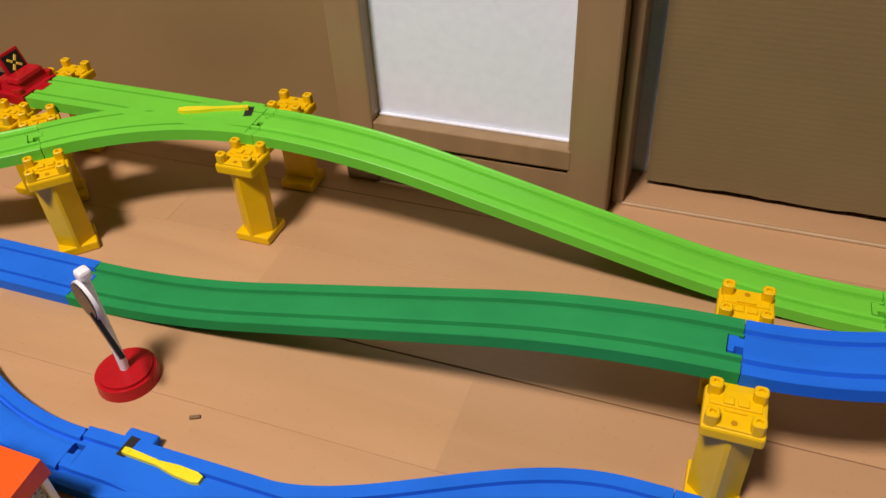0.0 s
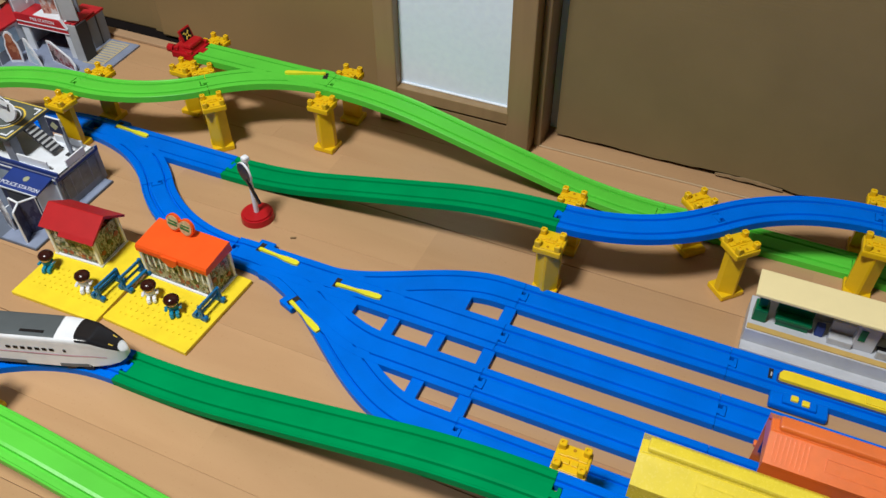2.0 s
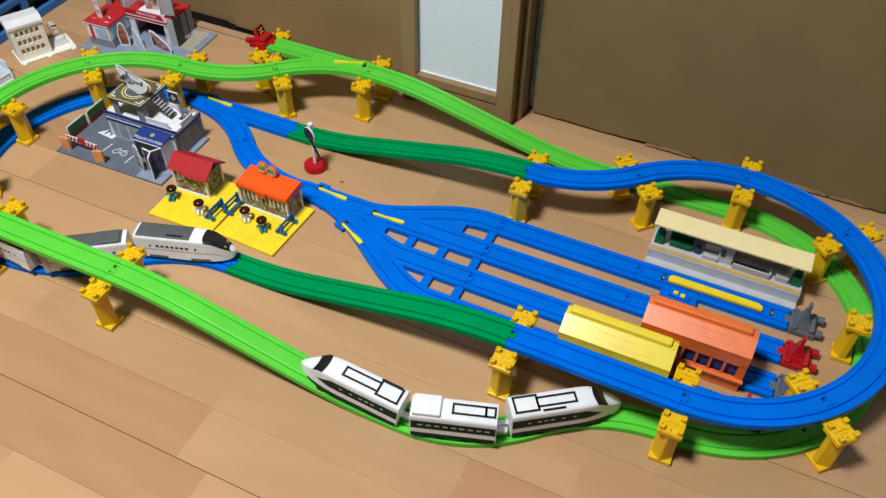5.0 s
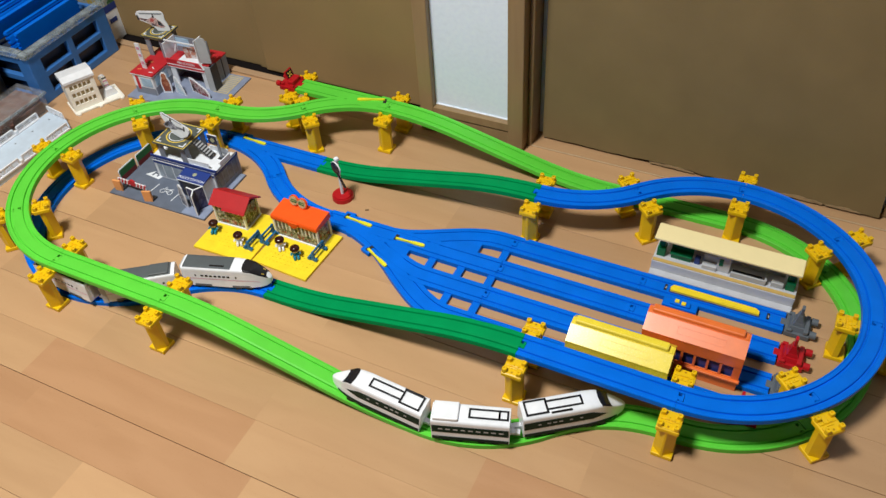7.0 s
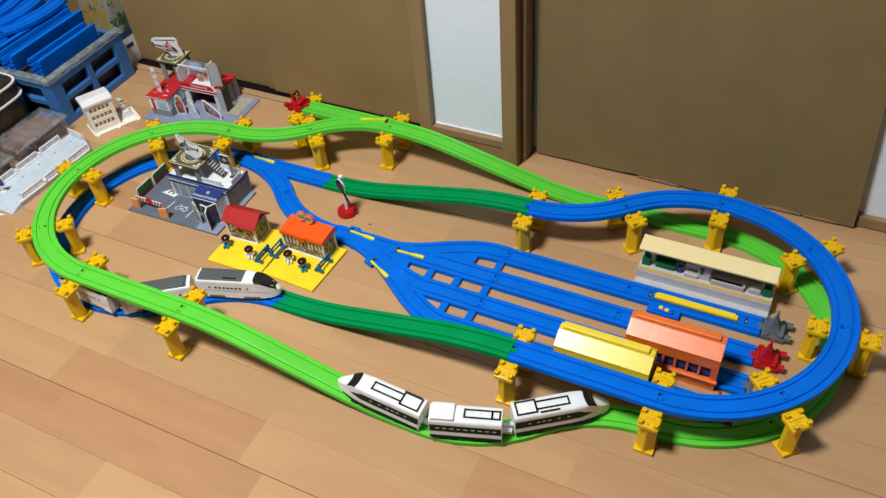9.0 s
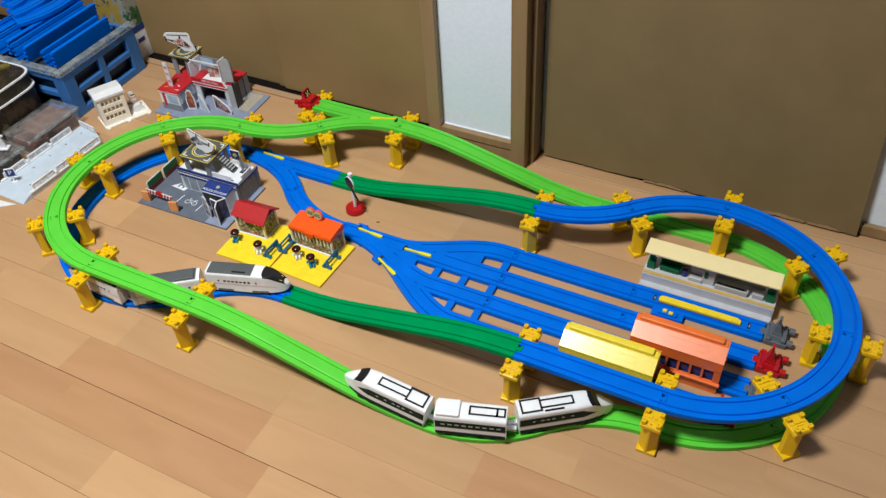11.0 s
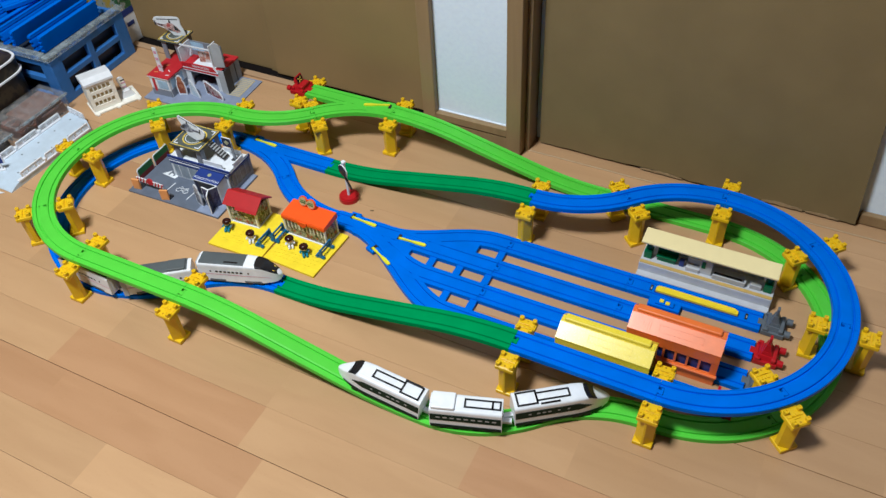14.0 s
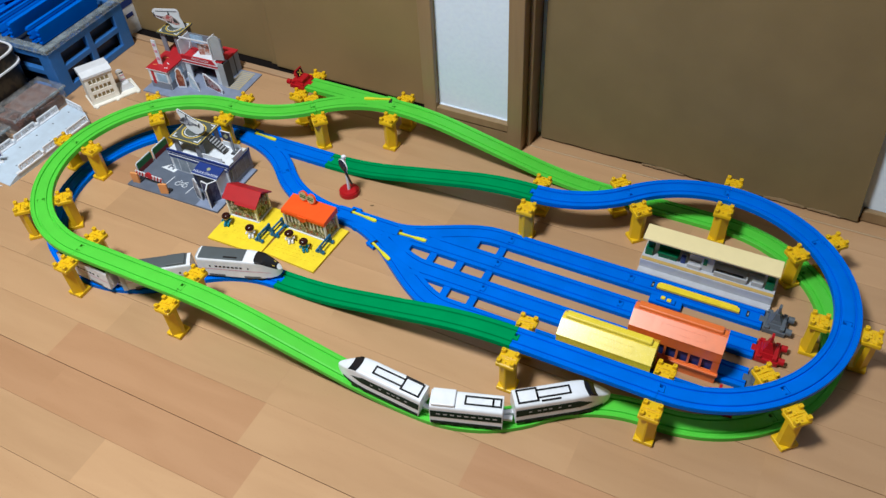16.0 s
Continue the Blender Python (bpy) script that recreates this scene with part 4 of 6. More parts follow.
shop("toy_shop", "toy shop with an orange roof and a double round sign", pose(0.286, 0.254, 0.005, 0, 0, -1) @ Matrix.Diagonal((0.83, 0.85, 0.88, 1)), SHOPORANGE, False)
for x, y, rz in ((0.2195, 0.200, 88), (0.2360, 0.222, -92), (0.3345, 0.2205, 88)):
    bench(x, y, 0.005, rz)
doll(0.137, 0.201, 0.005, 20, TEAL, "small toy figure in teal with a brown cap of hair")
doll(0.195, 0.193, 0.005, 35, WHITE, "small toy figure in white with a brown cap of hair")
doll(0.268, 0.210, 0.005, 40, WHITE, "small toy figure in white with a brown cap of hair")
doll(0.303, 0.203, 0.005, 40, TEAL, "small toy figure in teal with a brown cap of hair")


# ---- trains ----
def mixed(stations, x):
    """Half width, top and bottom of a car's body at x, eased between stations."""
    for a, b in zip(stations, stations[1:]):
        if x <= b[0]:
            t = (x - a[0]) / (b[0] - a[0])
            return [p + (q - p) * t for p, q in zip(a[1:], b[1:])]
    return list(stations[-1][1:])


def skin(stations, x, v, off=0.0, flat=0.76, power=4.4):
    """A point of the body: v runs from 0 (one lower edge) over 0.5 (roof) to 1 (other edge)."""
    w, top, low = mixed(stations, x)
    mid = low + (top - low) * flat
    s = 1 if v < 0.5 else -1
    q = v if v < 0.5 else 1 - v
    if q < 0.25:
        return Vector((x, s * (w * (1 - 0.13 * q / 0.25) + off), low + (mid - low) * q / 0.25))
    a = (q - 0.25) / 0.25 * PI / 2
    return Vector((x, s * (0.87 * w + off) * max(math.cos(a), 0) ** (2 / power), mid + (top + off - mid) * max(math.sin(a), 0) ** (2 / power)))


def hull(stations, xs, nv=40):
    bm = bmesh.new()
    rings = [[bm.verts.new(skin(stations, x, i / nv)) for i in range(nv + 1)] for x in xs]
    for a, b in zip(rings, rings[1:]):
        for i in range(nv):
            bm.faces.new((a[i], b[i], b[i + 1], a[i + 1]))
        bm.faces.new((a[0], a[nv], b[nv], b[0]))
    bm.faces.new(rings[0])
    bm.faces.new(rings[-1][::-1])
    bmesh.ops.recalc_face_normals(bm, faces=bm.faces)
    return bm


def decal(stations, x0, x1, v0, v1, off=0.0004, nx=8, nv=6, bm=None, skew=0.0):
    bm = bm or bmesh.new()
    grid = []
    for i in range(nx + 1):
        row = []
        for j in range(nv + 1):
            v = v0 + (v1 - v0) * j / nv
            row.append(bm.verts.new(skin(stations, x0 + (x1 - x0) * i / nx + skew * abs(v - 0.5), v, off)))
        grid.append(row)
    for i in range(nx):
        for j in range(nv):
            bm.faces.new((grid[i][j], grid[i + 1][j], grid[i + 1][j + 1], grid[i][j + 1]))
    return bm


def v_of(z, stations, x, flat=0.76):
    w, top, low = mixed(stations, x)
    return 0.25 * (z - low) / ((top - low) * flat)


def flank(stations, x0, x1, za, zb, side, off=0.0004, nx=1):
    """A band on one flank."""
    va, vb = v_of(za, stations, x0), v_of(zb, stations, x0)
    return decal(stations, x0, x1, va, vb, off, nx, 2) if side else decal(stations, x0, x1, 1 - vb, 1 - va, off, nx, 2)


def wheels(ob, xs):
    for x in xs:
        part("bogie", box((0.030, 0.026, 0.008), (x, 0, 0.0045), bev=0.001), DULLBLACK, ob)
        for s in (-1, 1):
            for d in (-0.009, 0.009):
                part("wheel", cyl(0.0052, 0.0035, (x + d, s * 0.0145, 0.0032), 14, rx=90), DULLBLACK, ob, smooth=True)


def car_pose(line, s0, s1):
    """Where a car stands whose ends lie s0 and s1 metres along a line (its nose at s1)."""
    pts = [Vector(p[:3]) for p in line]
    total = [0.0]
    for a, b in zip(pts, pts[1:]):
        total.append(total[-1] + (b - a).length)

    def at(s):
        s %= total[-1]
        for i in range(len(pts) - 1):
            if s <= total[i + 1]:
                return pts[i].lerp(pts[i + 1], (s - total[i]) / max(1e-9, total[i + 1] - total[i]))

    a, b = at(s0 + (s1 - s0) * 0.24), at(s0 + (s1 - s0) * 0.76)
    ahead = (b - a).normalized()
    side = Vector((0, 0, 1)).cross(ahead).normalized()
    up = ahead.cross(side)
    c = (a + b) / 2
    return Matrix(((ahead.x, side.x, up.x, c.x), (ahead.y, side.y, up.y, c.y), (ahead.z, side.z, up.z, c.z), (0, 0, 0, 1)))


BW, BT, BL = 0.0182, 0.0428, 0.0055


def white_car(m, nose, length):
    words = "white toy train end car with grey roof and black windscreen" if nose else "white toy train middle car with grey roof"
    ob = thing("train_car", words, "train car", "white toy train", m)
    h = length / 2
    if nose:
        st = [(-h, BW, BT, BL), (h - 0.054, BW, BT, BL), (h - 0.040, 0.0172, BT - 0.0015, BL), (h - 0.028, 0.0156, 0.0385, BL), (h - 0.016, 0.0126, 0.0300, BL), (h - 0.007, 0.0090, 0.0235, 0.0065), (h - 0.002, 0.0052, 0.0190, 0.0085), (h, 0.0018, 0.0165, 0.0105)]
    else:
        st = [(-h, BW, BT, BL), (0, BW, BT, BL), (h, BW, BT, BL)]
    xs = sorted({-h + length * i / 36 for i in range(37)} | {s[0] for s in st})
    part("body", hull(st, xs), WHITE, ob, smooth=True)
    x1 = h - 0.060 if nose else h - 0.006
    roof = part("roof_panel", decal(st, -h + 0.003, x1, 0.385, 0.615, 0.0006, 8, 12), ROOFGREY, ob, "dark grey roof panel", smooth=True)
    part("roof_vent", box((0.024, 0.0030, 0.0014), (-0.012, -0.0085, BT + 0.0002)), BLACK, roof)
    if not nose:
        part("pantograph_cover", box((0.030, 0.024, 0.0030), (h - 0.024, 0, BT + 0.001), bev=0.001), ROOFGREY, ob)
    spots = [(-0.050, 0.0025)] + [(-0.040 + 0.0072 * i, 0.0046) for i in range(7)] + [(0.017, 0.0025)] if nose else [(-0.044 + 0.0095 * i, 0.006) for i in range(8)] + [(0.036, 0.003)]
    bogies = (-h + 0.018, h - 0.062) if nose else (-h + 0.016, h - 0.044)
    for side in (0, 1):
        for x, wide in spots:
            part("window", flank(st, x, x + wide, 0.0255, 0.0290, side), BLACK, ob)
        part("pink_line", flank(st, -h + 0.001, (h - 0.016) if nose else h - 0.001, 0.0205, 0.0216, side, 0.0004, 14), PINK, ob, "thin pink line")
        for x in bogies:
            part("bogie_frame", flank(st, x, x + 0.028, 0.0057, 0.0100, side, 0.0005, 2), GREY, ob, "dark grey bogie frame")
    if nose:
        part("windscreen", decal(st, h - 0.043, h - 0.0075, 0.325, 0.675, 0.0005, 14, 14, skew=0.02), BLACK, ob, "glossy black windscreen", smooth=True)
        for v in (0.455, 0.530):
            part("headlight", decal(st, h - 0.0135, h - 0.0100, v, v + 0.018, 0.0010, 2, 2), BADGE, ob, "small yellow headlight")
    else:
        part("end_hood", hull([(-h - 0.004, BW + 0.0012, BT + 0.0012, BL), (-h + 0.004, BW + 0.0012, BT + 0.0012, BL)], [-h - 0.004, -h + 0.004]), LIGHTGREY, ob, "grey gangway hood", smooth=True)
    part("gangway", box((0.006, 0.024, 0.030), (-h - 0.001, 0, 0.026), bev=0.002), LIGHTGREY, ob)
    wheels(ob, (-h + 0.028, h - 0.045 if nose else h - 0.028))
    part("coupling", box((0.016, 0.006, 0.004), (-h - 0.004, 0, 0.007)), WHITE, ob)
    return ob


def green_car(m, nose, length, vent=0.022):
    words = "white toy train end car with dark green window band" if nose else "white toy train middle car with dark green window band"
    ob = thing("train_car", words, "train car", "white and green toy train", m)
    h = length / 2
    if nose:
        st = [(-h, BW, BT, BL), (h - 0.056, BW, BT, BL), (h - 0.043, 0.0173, BT - 0.0005, BL), (h - 0.033, 0.0158, 0.0408, BL), (h - 0.023, 0.0132, 0.0332, BL), (h - 0.013, 0.0096, 0.0264, BL), (h - 0.005, 0.0058, 0.0210, 0.0075), (h - 0.001, 0.0026, 0.0178, 0.0100), (h, 0.0010, 0.0158, 0.0120)]
    else:
        st = [(-h, BW, BT, BL), (0, BW, BT, BL), (h, BW, BT, BL)]
    xs = sorted({-h + length * i / 36 for i in range(37)} | {s[0] for s in st})
    part("body", hull(st, xs), WHITE, ob, smooth=True)
    marks = [(-0.052, 0.004), (-0.040, 0.005), (-0.032, 0.005), (-0.024, 0.005), (-0.010, 0.004), (0.004, 0.004)] if nose else [(-0.044 + 0.0100 * i, 0.006) for i in range(9)]
    for side in (0, 1):
        part("window_band", flank(st, -h + 0.001, (h - 0.052) if nose else h - 0.001, 0.0200, 0.0335, side, 0.0004, 8), DARKGREEN, ob, "dark green window band")
        if nose:
            tip = bmesh.new()
            for i in range(6):
                f = 0.0067 * (1 - i / 6.5)
                a = h - 0.052 + 0.004 * i
                x_v = (v_of(0.0262 - f - 0.0003 * i, st, a), v_of(0.0262 + f - 0.0008 * i, st, a))
                decal(st, a, a + 0.004, *(x_v if side else (1 - x_v[1], 1 - x_v[0])), 0.0004, 1, 2, tip)
            part("band_tip", tip, DARKGREEN, ob)
        part("skirt", flank(st, -h + 0.001, (h - 0.014) if nose else h - 0.001, 0.0058, 0.0120, side, 0.0005, 14), DARKGREEN, ob, "dark green skirt")
        for x, wide in marks:
            part("window", flank(st, x, x + wide, 0.0262, 0.0286, side, 0.0008), LIGHTGREY, ob, "pale window")
    z = BT + 0.0006
    if nose:
        runs = [(-h + 0.034, h - 0.062, 0.0062), (-h + 0.006, -h + 0.034, 0.0104)]
    else:
        runs = [(-h + 0.014, h - 0.050, 0.0064), (-h + 0.003, -h + 0.014, 0.0064)]
    for a, c, half in runs:
        outline = bmesh.new()
        for y in (-half, half):
            add_box(outline, (c - a + 0.0026, 0.0026, 0.0008), ((a + c) / 2, y, z))
        for x in (a, c):
            add_box(outline, (0.0026, 2 * half + 0.0026, 0.0009), (x, 0, z))
        part("roof_outline", outline, BLACK, ob, "black roof outline")
    if nose:
        part("windscreen", decal(st, h - 0.0400, h - 0.0255, 0.335, 0.665, 0.0006, 6, 16, skew=0.018), BLACK, ob, "black windscreen", smooth=True)
        part("roof_vent", box((0.028, 0.0026, 0.0014), (-h + vent, -0.0118, z - 0.0006)), BLACK, ob, "dark roof vent")
    else:
        part("roof_block", box((0.034, 0.028, 0.0060), (h - 0.019, 0, BT + 0.0012), bev=0.0018), WHITE, ob, "raised white roof block")
    wheels(ob, (-h + 0.028, h - 0.045 if nose else h - 0.028))
    part("coupling", box((0.016, 0.007, 0.005), (-h - 0.005, 0, 0.008)), WHITE, ob)
    return ob


WS = 0.341
white_car(car_pose(blue_line, WS - 0.142, WS), True, 0.142)
white_car(car_pose(blue_line, WS - 0.268, WS - 0.154), False, 0.114)
white_car(car_pose(blue_line, WS - 0.280, WS - 0.422), True, 0.142)
GS = 0.506
green_car(car_pose(lime_line, GS + 0.143, GS), True, 0.143)
green_car(car_pose(lime_line, GS + 0.261, GS + 0.158), False, 0.103)
green_car(car_pose(lime_line, GS + 0.276, GS + 0.419), True, 0.143, 0.052)


# ---- police station of printed boards ----
def board(parent, name, size, at, mat, label="", rz=0.0, rx=0.0, ry=0.0):
    return part(name, box(size, at, rz, ry=ry, rx=rx), mat, parent, label)


def cutout(name, label, category, outline, m, mat, art, art_mat):
    """A printed figure cut from board that stands in a slot."""
    ob = solo(name, prism(outline, -0.001, 0.001), BOARDWHITE, label, category, m=m @ STAND)
    part("printed_shape", prism(art, 0.001, 0.0014), art_mat, ob)
    part("printed_shape", prism(art, -0.0014, -0.001), art_mat, ob)
    return ob


HELI = [(-0.054, 0.045), (-0.058, 0.040), (-0.056, 0.032), (-0.050, 0.025), (-0.031, 0.017), (-0.020, 0.009), (-0.015, 0.002), (-0.012, 0.0), (0.017, 0.0), (0.019, 0.004), (0.016, 0.016), (0.012, 0.026), (0.013, 0.038), (0.011, 0.044), (0.005, 0.047), (-0.048, 0.047)]
POLICE_HELI = [(-0.038, 0.042), (-0.042, 0.038), (-0.040, 0.031), (-0.030, 0.021), (-0.018, 0.014), (-0.014, 0.004), (-0.011, 0.0), (0.015, 0.0), (0.026, 0.008), (0.036, 0.018), (0.041, 0.029), (0.041, 0.036), (0.036, 0.041)]


def helicopter(outline, m, body, words, nose=1):
    """A helicopter cut from white board: rotor, mast, cabin, window, tail boom and fin printed on both sides."""
    ob = solo("toy_helicopter", prism(outline, -0.001, 0.001), BOARDWHITE, words, "toy helicopter", m=m @ STAND)
    x0 = -0.022 if nose > 0 else -0.004
    at = lambda pts: [(x0 + nose * x, y) for x, y in pts][::nose]
    art = [
        ("printed_rotor", [(-0.026, 0.0405), (0.030, 0.0395), (0.030, 0.0420), (-0.026, 0.0425)], GREY),
        ("printed_mast", [(0.004, 0.032), (0.010, 0.032), (0.008, 0.041), (0.006, 0.041)], BOARDDARK),
        ("printed_cabin", [(-0.012, 0.020), (-0.002, 0.014), (0.014, 0.009), (0.026, 0.007), (0.031, 0.011), (0.024, 0.021), (0.014, 0.030), (0.002, 0.033), (-0.008, 0.028)], body),
        ("printed_window", [(0.015, 0.014), (0.028, 0.0105), (0.023, 0.020), (0.015, 0.027)], BOARDDARK),
        ("printed_boom", [(-0.032, 0.029), (-0.010, 0.021), (-0.008, 0.028), (-0.031, 0.032)], body),
        ("printed_fin", [(-0.034, 0.027), (-0.029, 0.026), (-0.031, 0.038), (-0.034, 0.039)], BOARDDARK),
    ]
    for name, pts, mat in art:
        for k, z in enumerate((0.0012, -0.0014)):
            part(name, prism(at(pts), z + 0.0001 * (mat is BOARDDARK), z + 0.0002 + 0.0001 * (mat is BOARDDARK)), mat, ob)
    return ob


FIGURE = [(-0.007, 0), (0.007, 0), (0.008, 0.012), (0.0075, 0.020), (0.005, 0.026), (0.005, 0.031), (0.002, 0.035), (-0.002, 0.035), (-0.005, 0.031), (-0.005, 0.026), (-0.0075, 0.020), (-0.008, 0.012)]
FIGURE_ART = [(x * 0.75, 0.003 + y * 0.86) for x, y in FIGURE]


def helipad(parent, cx, cy, z, w, d, colour):
    pad = part("landing_pad", box((w, d, 0.003), (cx, cy, z)), PADGREY, parent, "dark grey landing pad with a yellow ring")
    for r, thick, paint in ((0.0235, 0.0022, BADGE), (0.0185, 0.0014, BOARDWHITE)):
        ring = bmesh.new()
        loops = [[ring.verts.new((cx + q * math.cos(2 * PI * i / 28), cy + q * math.sin(2 * PI * i / 28), z + 0.0018)) for i in range(28)] for q in (r * w / 0.070, r * w / 0.070 - thick)]
        for i in range(28):
            ring.faces.new((loops[0][i], loops[0][(i + 1) % 28], loops[1][(i + 1) % 28], loops[1][i]))
        part("ring", ring, paint, pad)
    for s in (-1, 1):
        part("border", box((w * 0.94, 0.0014, 0.0005), (cx, cy + s * d * 0.47, z + 0.0016)), BADGE, pad)
        part("border", box((0.0014, d * 0.94, 0.0005), (cx + s * w * 0.47, cy, z + 0.0016)), BADGE, pad)
    for sx in (-1, 1):
        for sy in (-1, 1):
            edge = box((w * 0.14, 0.0022, 0.0006), (cx + sx * w * 0.35, cy + sy * d * 0.40, z + 0.0019))
            add_box(edge, (0.0022, d * 0.16, 0.0006), (cx + sx * w * 0.41, cy + sy * d * 0.33, z + 0.0018))
            part("corner_mark", edge, BOARDWHITE, pad)
            part("column", box((0.012, 0.002, colour), (cx + sx * (w / 2 - 0.010), cy + sy * (d / 2 - 0.006), z - 0.0015 - colour / 2)), BOARDGREY, pad)
            part("column_side", box((0.002, 0.010, colour), (cx + sx * (w / 2 - 0.005), cy + sy * (d / 2 - 0.011), z - 0.0015 - colour / 2)), BOARDGREY, pad)
    return pad


m0 = pose(-0.010, 0.281, 0, 0, 0, 1.5)
police = thing("toy_police_station", "navy and white board-built toy police station on a grey base", "toy building", m=pose(-0.010, 0.281, 0, 0, 0, 1.5))
base = board(police, "base", (0.214, 0.132, 0.003), (0, 0, 0.0015), ASPHALT, "printed asphalt base")
board(base, "paving", (0.050, 0.130, 0.0006), (0.081, 0, 0.0033), PAVING)
for sx in (-0.034, 0.020):
    board(base, "parking_line", (0.0016, 0.032, 0.0005), (sx, -0.030, 0.0033), BOARDWHITE, rz=-6)
bike = bmesh.new()
for sx in (-1, 1):
    for i in range(12):
        a = 2 * PI * i / 12
        add_box(bike, (0.0030, 0.0014, 0.0004), (-0.006 + sx * 0.0082 + 0.0048 * math.cos(a), -0.028 + 0.0048 * math.sin(a), 0.0033), rz=math.degrees(a) + 90)
for xx, yy, ll, rz in ((-0.006, -0.0225, 0.012, 5), (-0.002, -0.0255, 0.010, 58), (-0.010, -0.0255, 0.010, -52), (0.001, -0.0200, 0.007, 20), (-0.0115, -0.0190, 0.005, 0), (-0.0045, -0.0272, 0.010, 0)):
    add_box(bike, (ll, 0.0014, 0.0004), (xx, yy, 0.0033), rz=rz)
part("bicycle_mark", bike, BOARDWHITE, base, "white bicycle marking")
part("heliport_panel", prism([(-0.076, 0.000), (-0.042, -0.004), (-0.036, 0.024), (-0.054, 0.022)], 0.0031, 0.0036), BOARDWHITE, base, "white marking")
for xx, yy, rz in ((-0.060, 0.009, 80), (-0.049, 0.009, 80), (-0.0545, 0.009, -10)):
    board(base, "heliport_mark", (0.015 if rz > 0 else 0.010, 0.0034, 0.0005), (xx, yy, 0.0038), ASPHALT, rz=rz)
hall = board(police, "front_wall", (0.142, 0.002, 0.046), (0.024, 0.006, 0.026), BOARDWHITE, "white board wall")
board(hall, "navy_band", (0.143, 0.0008, 0.013), (0.024, 0.0046, 0.0435), NAVY)
board(hall, "white_stripe", (0.143, 0.0006, 0.0022), (0.024, 0.0040, 0.0440), BOARDWHITE)
board(hall, "window", (0.056, 0.0008, 0.030), (-0.013, 0.0046, 0.0215), PANEPALE, "pale printed window front")
for xx in (-0.028, -0.006):
    board(hall, "glazing_bar", (0.0014, 0.0010, 0.030), (xx, 0.0044, 0.0215), BOARDWHITE)
east = board(police, "side_wall", (0.002, 0.070, 0.048), (0.094, 0.036, 0.027), BOARDGREY, "grey side wall with windows")
board(east, "window", (0.0008, 0.054, 0.030), (0.0954, 0.036, 0.028), PANEGREY, "wide grey window")
for yy in (0.020, 0.034, 0.050):
    board(east, "glazing_bar", (0.0010, 0.0012, 0.030), (0.0956, yy, 0.028), BOARDGREY)
board(east, "navy_edge", (0.0008, 0.070, 0.006), (0.0954, 0.036, 0.048), NAVY)
board(police, "side_wall", (0.002, 0.060, 0.046), (-0.046, 0.036, 0.026), BOARDGREY)
board(police, "back_wall", (0.142, 0.002, 0.046), (0.024, 0.064, 0.026), BOARDGREY)
board(police, "roof", (0.144, 0.062, 0.002), (0.024, 0.035, 0.050), BOARDWHITE, "white board roof")
board(police, "parapet", (0.146, 0.002, 0.006), (0.024, 0.005, 0.053), NAVY)
board(police, "parapet", (0.040, 0.002, 0.010), (0.066, 0.060, 0.056), BOARDWHITE)
board(police, "terrace_wall", (0.050, 0.002, 0.011), (0.052, 0.012, 0.0565), BOARDWHITE)
board(police, "terrace_rail", (0.002, 0.030, 0.010), (0.094, 0.038, 0.056), BOARDWHITE)
for xx, yy in ((0.078, 0.014), (0.088, 0.030), (0.060, 0.052)):
    board(police, "tab_slot", (0.006, 0.002, 0.0006), (xx, yy, 0.0513), BOARDDARK)
helipad(police, 0.002, 0.039, 0.0855, 0.070, 0.068, 0.035)
stair = part("stairs", box((0.046, 0.015, 0.0025), (0.0475, 0.040, 0.0705), ry=38), BOARDDARK, police, "striped board stairs")
for i in range(8):
    board(stair, "tread", (0.0026, 0.0146, 0.0008), (0.0317 + 0.00455 * i, 0.040, 0.0852 - 0.00357 * i), LIGHTGREY, ry=38)
porch = board(police, "porch_roof", (0.058, 0.029, 0.002), (0.056, -0.009, 0.0425), NAVY, "navy porch roof with the station's name", rx=10)
letters("POLICE STATION", 0.0072, BOARDWHITE, porch, pose(0.056, -0.0175, 0.0422, 10, 0, 0))
crest = bmesh.new()
add_box(crest, (0.0062, 0.0062, 0.0006), (0, 0, 0), rz=45)
add_box(crest, (0.0062, 0.0062, 0.0005), (0, 0, 0))
part("badge", crest, CREST, porch, m=pose(0.056, -0.006, 0.0443, 10, 0, 0))
board(porch, "porch_edge", (0.0582, 0.0012, 0.0022), (0.056, -0.0236, 0.0398), BOARDWHITE, rx=10)
board(police, "porch_wall", (0.054, 0.002, 0.036), (0.056, -0.021, 0.019), DARKNAVY)
board(police, "porch_wall", (0.002, 0.028, 0.038), (0.083, -0.008, 0.021), BOARDWHITE)
board(police, "porch_wall", (0.002, 0.028, 0.038), (0.029, -0.008, 0.021), BOARDGREY)
# black board that paints the dark interior beneath the porch
board(police, "doorway", (0.034, 0.0008, 0.032), (0.054, -0.0224, 0.018), BOARDDARK)
kiosk = thing("board_kiosk", "dark navy printed board kiosk with white card edges", "board kiosk", m=m0 @ pose(0.083, -0.046, 0.003) @ Matrix.Diagonal((1.0, 1.05, 1.24, 1)))
for a in (-62, 55, 172):
    leaf = part("panel", box((0.016, 0.002, 0.036), (0.0085, 0, 0.018)), KIOSKPRINT, kiosk, m=pose(0, 0, 0, 0, 0, a))
    part("top_edge", box((0.016, 0.0021, 0.0010), (0.0085, 0, 0.0366)), BOARDWHITE, leaf)
    part("end_edge", box((0.0010, 0.0021, 0.036), (0.0170, 0, 0.018)), BOARDWHITE, leaf)
mast = board(police, "mast", (0.005, 0.0024, 0.040), (0.082, 0.045, 0.071), BOARDGREY)
